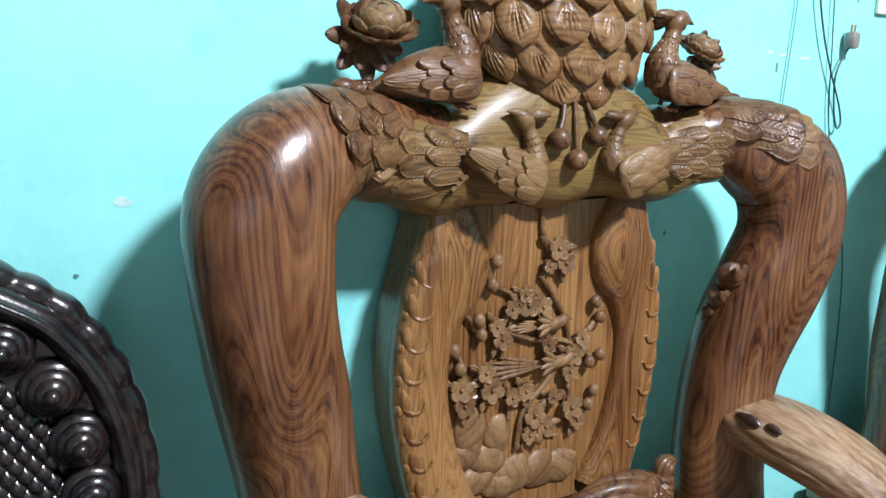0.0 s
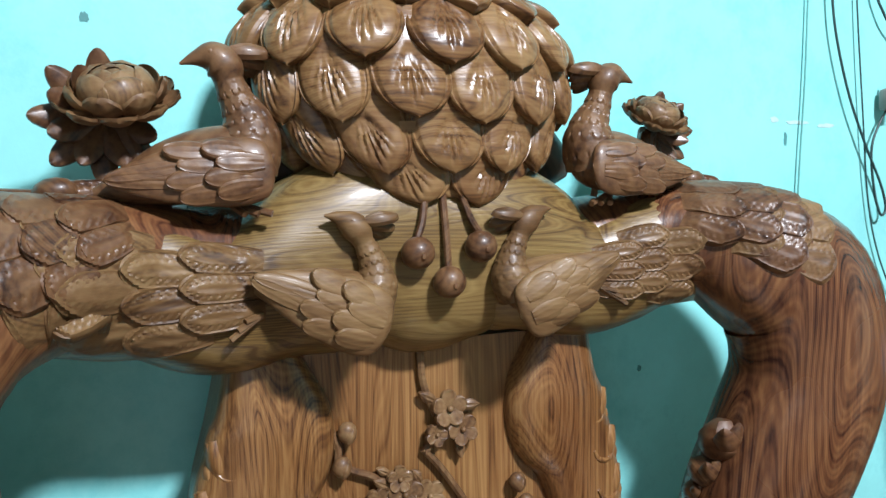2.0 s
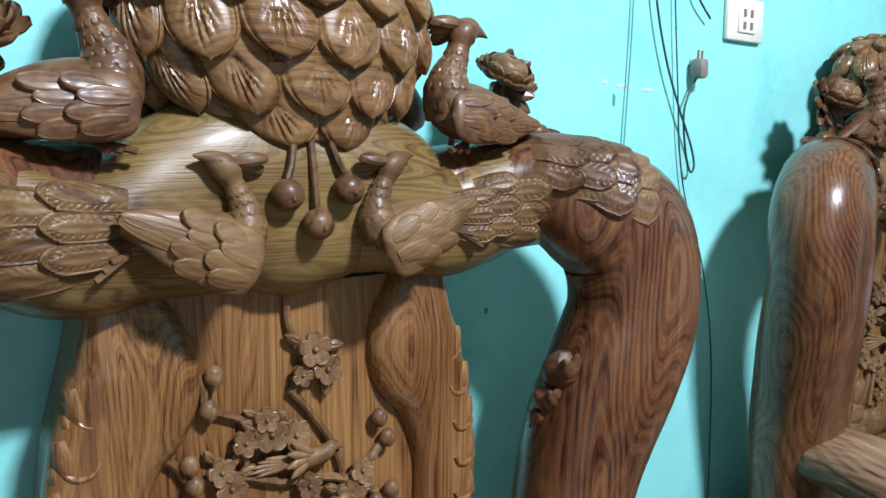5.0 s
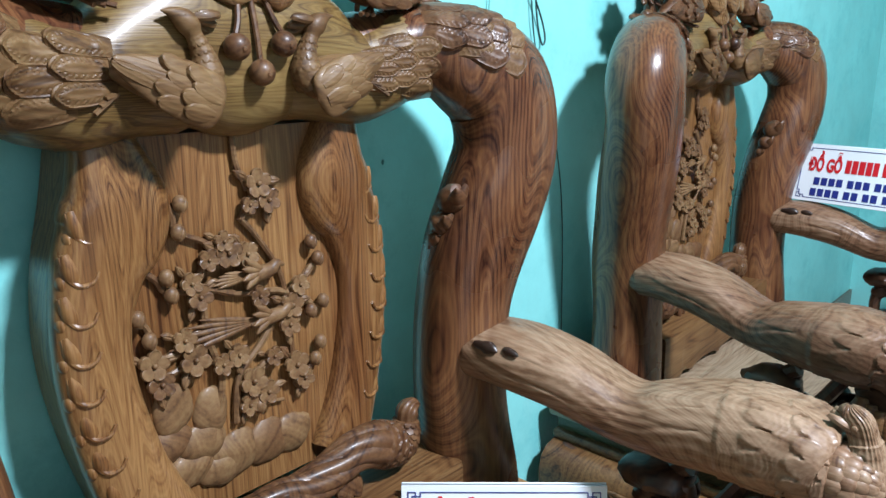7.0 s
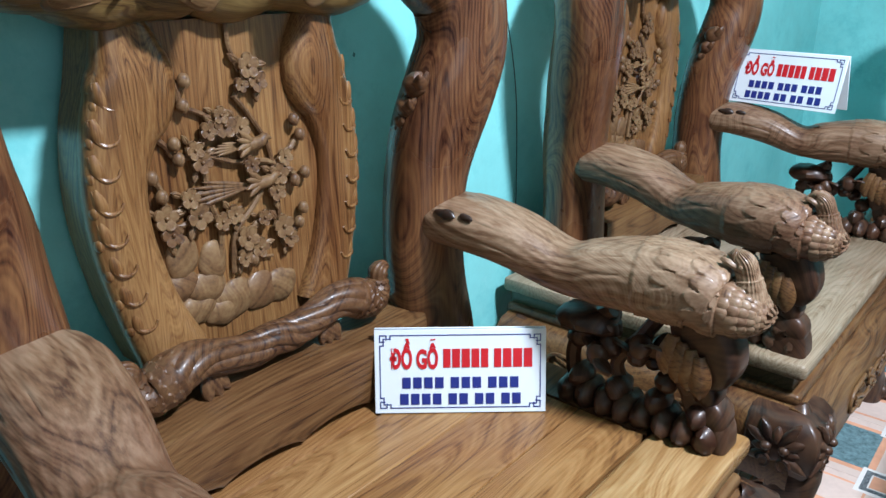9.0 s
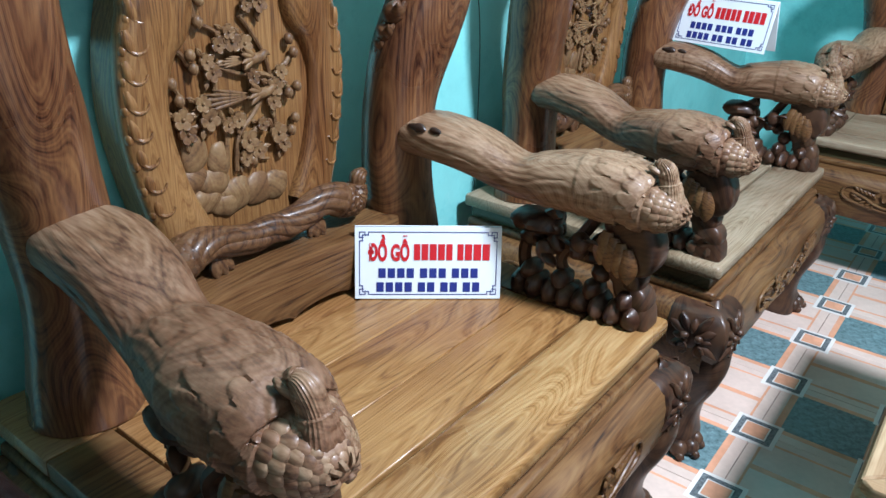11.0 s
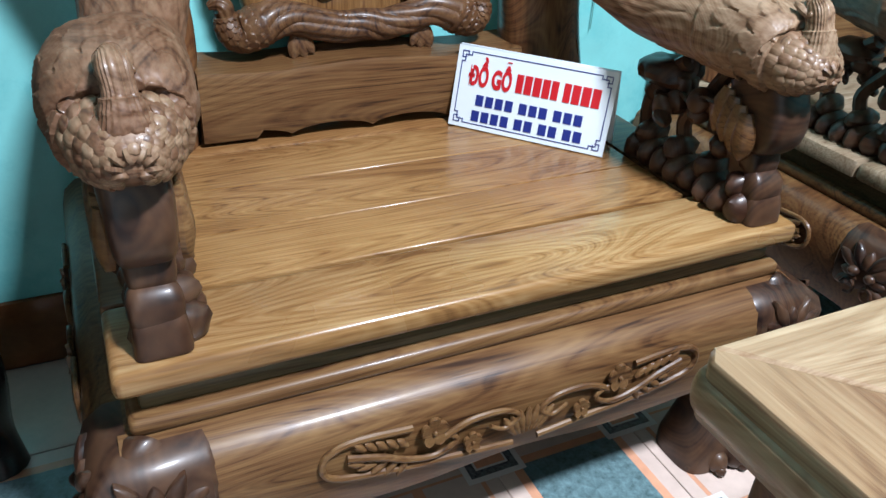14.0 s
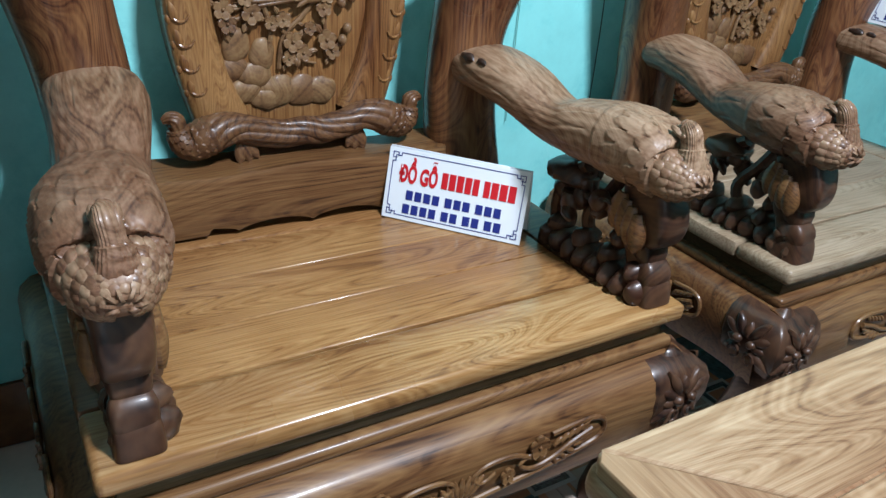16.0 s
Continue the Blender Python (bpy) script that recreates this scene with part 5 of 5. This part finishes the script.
# ---- tea table ----
def build_table():
    table = thing("tea_table", "varnished rosewood tea table with mitred frame top", "table")
    x0, x1, y0, y1, top = -0.135, 1.25, -1.158, -1.92, 0.756

    def board(pts, lo, hi, mat, label=""):
        bm = bmesh.new()
        a = [bm.verts.new((*p, hi)) for p in pts]
        f = bm.faces.new(a)
        r = bmesh.ops.extrude_face_region(bm, geom=[f])
        for v in r["geom"]:
            if isinstance(v, bmesh.types.BMVert):
                v.co.z = lo
        bmesh.ops.recalc_face_normals(bm, faces=bm.faces)
        bmesh.ops.bevel(bm, geom=bm.edges[:], offset=0.0025, segments=1, affect="EDGES")
        bm.verts.index_update()
        g = Geo().add([v.co for v in bm.verts], [[v.index for v in q.verts] for q in bm.faces])
        bm.free()
        return part("top_board", g, mat, table, label)

    w = 0.125
    k = 0.012
    board([(x0 + k, y0), (x1, y0), (x1 - w, y0 - w), (x0 + w + 0.008, y0 - w)], top - 0.05, top, TABLE_W, "pale figured frame board of the top")
    board([(x0, y0 - k), (x0 + k, y0), (x0 + w + 0.006, y0 - w), (x0 + w + 0.006, y1 + w), (x0, y1)], top - 0.05, top - 0.0004, TABLE_SIDE_W, "reddish cross board of the top, mitred")
    board([(x0 + w + 0.008, y1 + w), (x1 - w, y1 + w), (x1, y1), (x0 + 0.002, y1)], top - 0.05, top, TABLE_W)
    board([(x1 - w + 0.002, y0 - w), (x1 + 0.001, y0), (x1 + 0.001, y1), (x1 - w + 0.002, y1 + w)], top - 0.05, top - 0.0004, TABLE_SIDE_W)
    n = 3
    for i in range(n):
        a = y0 - w - 0.004 - (abs(y1 - y0) - 2 * w - 0.008) * i / n
        b = y0 - w - 0.004 - (abs(y1 - y0) - 2 * w - 0.008) * (i + 1) / n
        board([(x0 + w + 0.012, a), (x1 - w - 0.004, a), (x1 - w - 0.004, b + 0.002), (x0 + w + 0.012, b + 0.002)], top - 0.04, top - 0.003, TABLE_W)
    part("top_edge", Geo().box((x0 - 0.004, y1 - 0.004, top - 0.052), (x1 + 0.004, y0 + 0.004, top - 0.007), 0.019, 4), TABLE_SIDE_W, table)
    for x in (x0 + 0.07, x1 - 0.07):
        for y in (y0 - 0.07, y1 + 0.07):
            g = Geo().loft([(x, y, 0.705, 0.034, 0.034), (x, y, 0.45, 0.034, 0.034), (x - 0.01, y + 0.01, 0.28, 0.045, 0.045), (x - 0.015, y + 0.015, 0.14, 0.06, 0.06), (x - 0.012, y + 0.012, 0.05, 0.05, 0.05), (x - 0.012, y + 0.012, 0.0, 0.058, 0.058)], 30, 20, power=4)
            part("leg", g, BASE_W, table)
    for a, b in (((x0 + 0.10, y0 - 0.085, 0.40), (x1 - 0.10, y0 - 0.06, 0.70)), ((x0 + 0.10, y1 + 0.06, 0.40), (x1 - 0.10, y1 + 0.085, 0.70)), ((x0 + 0.06, y1 + 0.10, 0.40), (x0 + 0.085, y0 - 0.10, 0.70)), ((x1 - 0.085, y1 + 0.10, 0.40), (x1 - 0.06, y0 - 0.10, 0.70))):
        part("side_panel", Geo().box(a, b, 0.006), BASE_W, table)
    part("lower_shelf", Geo().box((x0 + 0.02, y1 + 0.02, 0.27), (x1 - 0.02, y0 - 0.02, 0.325), 0.02, 3), BASE_W, table)
    return table


build_table()


def ring_curve(name, points, r, mat, label, category):
    g = Geo().tube(points, r, 8, n=6 * len(points))
    me = soften(g.mesh(name), 80)
    me.materials.append(mat)
    return tagged(new(name, me), label, category)


ring_curve("white_cable", [(0.115 + 0.022 * math.cos(a), -1.40 + 0.026 * math.sin(a), 0.759) for a in [0.1 * k for k in range(-4, 60, 4)]] + [(0.16, -1.47, 0.759), (0.25, -1.55, 0.759)], 0.0028, CABLE_W, "thin white looped cable lying on the table", "cable")


# ---- signs ----
def build_sign(m, label):
    """A folded card: front face in local x and z, its foot at the origin's level, leaning back along +y."""
    sign = thing("tabletop_sign", label, "sign", m, group="shop signs")
    W, H, lean = 0.297, 0.148, radians(14)
    tilt = Matrix.Rotation(-lean, 4, "X")

    def face(pts_box, mat, name, lift, lab=""):
        g = Geo()
        for (xa, za, xb, zb) in pts_box:
            g.box((xa, -lift, za), (xb, -lift + 0.0006, zb), 0)
        g.v = [tuple(tilt @ Vector(p)) for p in g.v]
        return part(name, g, mat, sign, lab)

    g = Geo().box((0, 0, 0), (W, 0.003, H), 0.0008, 1)
    g.v = [tuple(tilt @ Vector(p)) for p in g.v]
    part("front_card", g, PLASTIC, sign, "white plastic face with navy border")
    g = Geo().box((0, 0, 0), (W, 0.003, H), 0.0008, 1)
    back = Matrix.Translation((0, 2 * H * math.sin(lean) + 0.006, 0)) @ Matrix.Rotation(lean, 4, "X")
    g.v = [tuple(back @ Vector(p)) for p in g.v]
    part("back_card", g, PLASTIC, sign)
    e, t = 0.009, 0.0016
    face([(e + 0.018, e, W - e - 0.018, e + t), (e + 0.018, H - e - t, W - e - 0.018, H - e), (e, e + 0.018, e + t, H - e - 0.018), (W - e - t, e + 0.018, W - e, H - e - 0.018)], BLUE_P, "border", 0.0009)
    hooks = []
    for sx in (0, 1):
        for sz in (0, 1):
            for a, b, c, d in ((0, 0, 0.012, t), (0, 0, t, 0.012), (0.011, 0, 0.011 + t, 0.009), (0, 0.011, 0.009, 0.011 + t), (0.006, 0.006, 0.006 + t, 0.018), (0.006, 0.006, 0.018, 0.006 + t), (0.018, 0, 0.018 + t, 0.008), (0, 0.018, 0.008, 0.018 + t)):
                xa, xb = (e + a, e + c) if not sx else (W - e - c, W - e - a)
                za, zb = (e + b, e + d) if not sz else (H - e - d, H - e - b)
                hooks.append((xa, za, xb, zb))
    for k in range(4):
        face(hooks[8 * k:8 * k + 8], BLUE_P, "corner_ornament", 0.0011)
    # the maker's name and the two numbers are plain bars
    bars = []
    x = 0.119
    for wch in (0.0155, 0.0165, 0.0170, 0.0165, 0.0155):
        bars.append((x, 0.081, x + wch - 0.0030, 0.114))
        x += wch
    x += 0.007
    for wch in (0.0155, 0.0175, 0.0185, 0.0175):
        bars.append((x, 0.081, x + wch - 0.0030, 0.114))
        x += wch
    for bar in bars:
        face([bar], RED_P, "name_bar", 0.0011)
    for z0, groups, name in ((0.0445, (4, 3, 3), "number_bar"), (0.0155, (4, 2, 2, 2), "number_bar")):
        nb, x = [], 0.045
        for gcount in groups:
            for k in range(gcount):
                nb.append((x, z0, x + 0.0145, z0 + 0.0195))
                x += 0.0190
            x += 0.008
        wide = x - 0.0125 - 0.045
        off = (W - wide) / 2 - 0.045
        for a, b, c, d in nb:
            face([(a + off, b, c + off, d)], BLUE_P, name, 0.0011)
    curve = bpy.data.curves.new("lettering", "FONT")
    curve.body, curve.size, curve.extrude, curve.offset = "ĐỒ GỖ", 0.037, 0.0003, 0.0016
    tmp = bpy.data.objects.new("lettering", curve)
    me = bpy.data.meshes.new_from_object(tmp)
    bpy.data.objects.remove(tmp)
    wide = max(v.co.x for v in me.vertices) - min(v.co.x for v in me.vertices)
    left = min(v.co.x for v in me.vertices)
    for v in me.vertices:
        v.co = tilt @ Vector((0.027 + (v.co.x - left) * 0.083 / wide, -0.0011 - v.co.z, 0.081 + v.co.y * 1.22))
    me.materials.clear()
    me.materials.append(RED_P)
    ob = new("lettering", me)
    ob.parent = sign
    tagged(ob, "red lettering")
    return sign


def stand(a, b, z):
    """Pose of a sign whose foot runs from a to b on a level z."""
    return Matrix.Translation((a[0], a[1], z)) @ Matrix.Rotation(math.atan2(b[1] - a[1], b[0] - a[0]), 4, "Z")


build_sign(stand((0.142, -0.225), (0.336, -0.446), 0.5115), "white folded shop sign with red and navy print on seat")
build_sign(stand((1.669, -0.220), (1.628, -0.528), 0.858) @ Matrix.Scale(1.046, 4), "white folded shop sign leaning on a carved chair arm")


# ---- things on the wall ----
def cable(points, r, mat, label):
    g = Geo().tube([(x - 0.012, y, z) for x, y, z in points], r, 8, n=8 * len(points))
    me = soften(g.mesh("wall_cable"), 80)
    me.materials.append(mat)
    return tagged(new("wall_cable", me), label, "cable", group="wall cables")


cable([(0.655, -0.006, 1.75), (0.662, -0.012, 1.62), (0.672, -0.014, 1.535), (0.70, -0.014, 1.45), (0.735, -0.014, 1.38), (0.77, -0.014, 1.32), (0.782, -0.014, 1.285), (0.772, -0.014, 1.275), (0.760, -0.012, 1.31), (0.752, -0.012, 1.37), (0.768, -0.012, 1.41), (0.788, -0.014, 1.437)], 0.0018, WIRE, "black cable hanging in a loop on the wall")
cable([(0.715, -0.005, 1.75), (0.718, -0.008, 1.6), (0.735, -0.010, 1.42), (0.752, -0.008, 1.30), (0.775, -0.008, 1.22), (0.83, -0.008, 1.10), (0.87, -0.008, 0.9), (0.88, -0.008, 0.5), (0.885, -0.008, 0.16)], 0.0012, WIRE, "thin dark cable running down the wall")
cable([(0.63, -0.005, 1.75), (0.625, -0.007, 1.5), (0.615, -0.007, 1.3), (0.61, -0.007, 1.0), (0.61, -0.007, 0.6)], 0.0012, THIN, "thin painted-over cable on the wall")
cable([(0.74, -0.005, 1.75), (0.745, -0.010, 1.62), (0.77, -0.014, 1.56), (0.81, -0.012, 1.525)], 0.0018, WIRE, "short black cable end on the wall")

plug = thing("hanging_plug", "small grey plug at the end of a looped cable", "plug", pose(-0.022, 0, -0.004))
part("body", Geo().box((0.778, -0.030, 1.430), (0.800, -0.006, 1.462), 0.006, 2), PLUG, plug)
part("prong", Geo().tube([(0.784, -0.018, 1.46), (0.785, -0.018, 1.475)], 0.002, 6), SOCKET, plug)
part("prong", Geo().tube([(0.794, -0.018, 1.46), (0.795, -0.018, 1.475)], 0.002, 6), SOCKET, plug)

plate = thing("socket_plate", "ivory wall socket plate with four brown holes", "socket", pose(-0.012, 0, 0))
part("cover", Geo().box((0.862, -0.010, 1.497), (0.968, 0.0, 1.570), 0.004, 2), IVORY, plate)
part("insert", Geo().box((0.890, -0.013, 1.510), (0.940, -0.008, 1.558), 0.002, 1), IVORY, plate)
for x in (0.902, 0.922):
    for z in (1.517, 1.538):
        part("hole", Geo().box((x, -0.0145, z), (x + 0.007, -0.0125, z + 0.012), 0), SOCKET, plate)

rr = random.Random(8)


def chip(c, a, b, mat, label, category="stain"):
    g = Geo()
    n = 18
    ring = [(c[0] + a * math.cos(6.283 * k / n) * (1 + rr.uniform(-0.25, 0.25)), -0.0006, c[1] + b * math.sin(6.283 * k / n) * (1 + rr.uniform(-0.3, 0.3))) for k in range(n)]
    g.add(ring + [(p[0], 0.001, p[2]) for p in ring], [tuple(range(n))] + [(k, (k + 1) % n, n + (k + 1) % n, n + k) for k in range(n)])
    me = g.mesh("wall_chip")
    me.polygons.foreach_set("use_smooth", [False] * len(me.polygons))
    me.materials.append(mat)
    return tagged(new("wall_chip", me), label, category, group="wall chips")


chip((-0.552, 1.188), 0.012, 0.006, PINK, "flake of bare pinkish plaster in the teal paint")
chip((0.564, 1.411), 0.007, 0.004, PINK, "pinkish scrape on the teal wall")
chip((0.605, 1.408), 0.022, 0.003, PINK, "long pale scrape on the teal wall")
chip((0.66, 1.404), 0.016, 0.003, PINK, "long pale scrape on the teal wall")
chip((0.585, 1.385), 0.003, 0.009, INK, "small dark scuff on the teal wall")
chip((0.339, 1.089), 0.0028, 0.0042, INK, "tiny dark hole in the wall")
chip((-0.609, 1.100), 0.003, 0.003, INK, "tiny dark hole in the wall")
chip((-0.292, 1.493), 0.004, 0.005, INK, "dark scuff on the teal wall")
chip((-0.296, 1.512), 0.0018, 0.0024, INK, "dark scuff on the teal wall")
g = Geo()
for k in range(9):
    g.box((0.401 + 0.0042 * k, -0.0012, 1.588), (0.4035 + 0.0042 * k, -0.0002, 1.594 + 0.001 * (k % 2)), 0)
for k in range(3):
    g.box((0.412 + 0.0042 * k, -0.0012, 1.571), (0.4145 + 0.0042 * k, -0.0002, 1.577), 0)
me = g.mesh("pencil_note")
me.materials.append(FAINT)
tagged(new("pencil_note", me), "faint handwritten pencil note on the wall", "note")


# ---- floor tiles ----
def tile_mesh(kind):
    g = Geo()
    mats, idx = [CREAM, ORANGE, BLUE, WHITE_T, BLACK_T], []

    def slab_at(lo, hi, z0, z1, mat, bevel=0.0):
        n = len(g.f)
        g.box((*lo, z0), (*hi, z1), bevel, 1)
        idx.extend([mat] * (len(g.f) - n))

    h = 0.1492
    slab_at((-h, -h), (h, h), -0.007, 0.0, 0, 0.0012)
    if kind == "blue":
        slab_at((-0.118, -0.118), (0.118, 0.118), -0.004, 0.0004, 1)
        slab_at((-0.100, -0.100), (0.100, 0.100), -0.004, 0.0008, 2)
    else:
        slab_at((-0.122, -0.122), (0.122, 0.122), -0.004, 0.0004, 1)
        for s in (-1, 1):
            slab_at((min(s * 0.010, s * 0.113), -0.116), (max(s * 0.010, s * 0.113), 0.116), -0.004, 0.0009, 0)
    me = g.mesh("tile")
    for m in mats:
        me.materials.append(m)
    me.polygons.foreach_set("material_index", idx)
    me.polygons.foreach_set("use_smooth", [False] * len(me.polygons))
    return me


def inset_mesh():
    g = Geo()
    idx = []
    for r, z, mat in ((0.059, 0.0010, 0), (0.048, 0.0014, 1), (0.033, 0.0018, 0), (0.029, 0.0022, 2)):
        n = len(g.f)
        g.box((-r, -r, -0.004), (r, r, z), 0)
        idx.extend([mat] * (len(g.f) - n))
    me = g.mesh("corner_tile")
    for m in (WHITE_T, BLACK_T, ORANGE):
        me.materials.append(m)
    me.polygons.foreach_set("material_index", idx)
    me.polygons.foreach_set("use_smooth", [False] * len(me.polygons))
    return me


blue, cream, inset = tile_mesh("blue"), tile_mesh("cream"), inset_mesh()
for i in range(-6, 11):
    for j in range(-7, 3):
        x, y = 0.385 + 0.3 * i, -0.873 + 0.3 * j
        if -3.0 < x + 0.15 < 3.15 and y + 0.15 < -0.16:
            ob = new("tile", blue if (i + j) % 2 else cream)
            ob.location, ob.parent = (x + 0.15, y + 0.15, 0), floor
            if -0.8 < x < 2.9 and -1.5 < y < -0.2:
                ob = new("corner_tile", inset)
                ob.location, ob.parent = (x, y, 0), floor
part("tile_border", Geo().box((-3.2, -0.27, -0.006), (3.32, -0.012, -0.001), 0.001, 1), CREAM, floor)
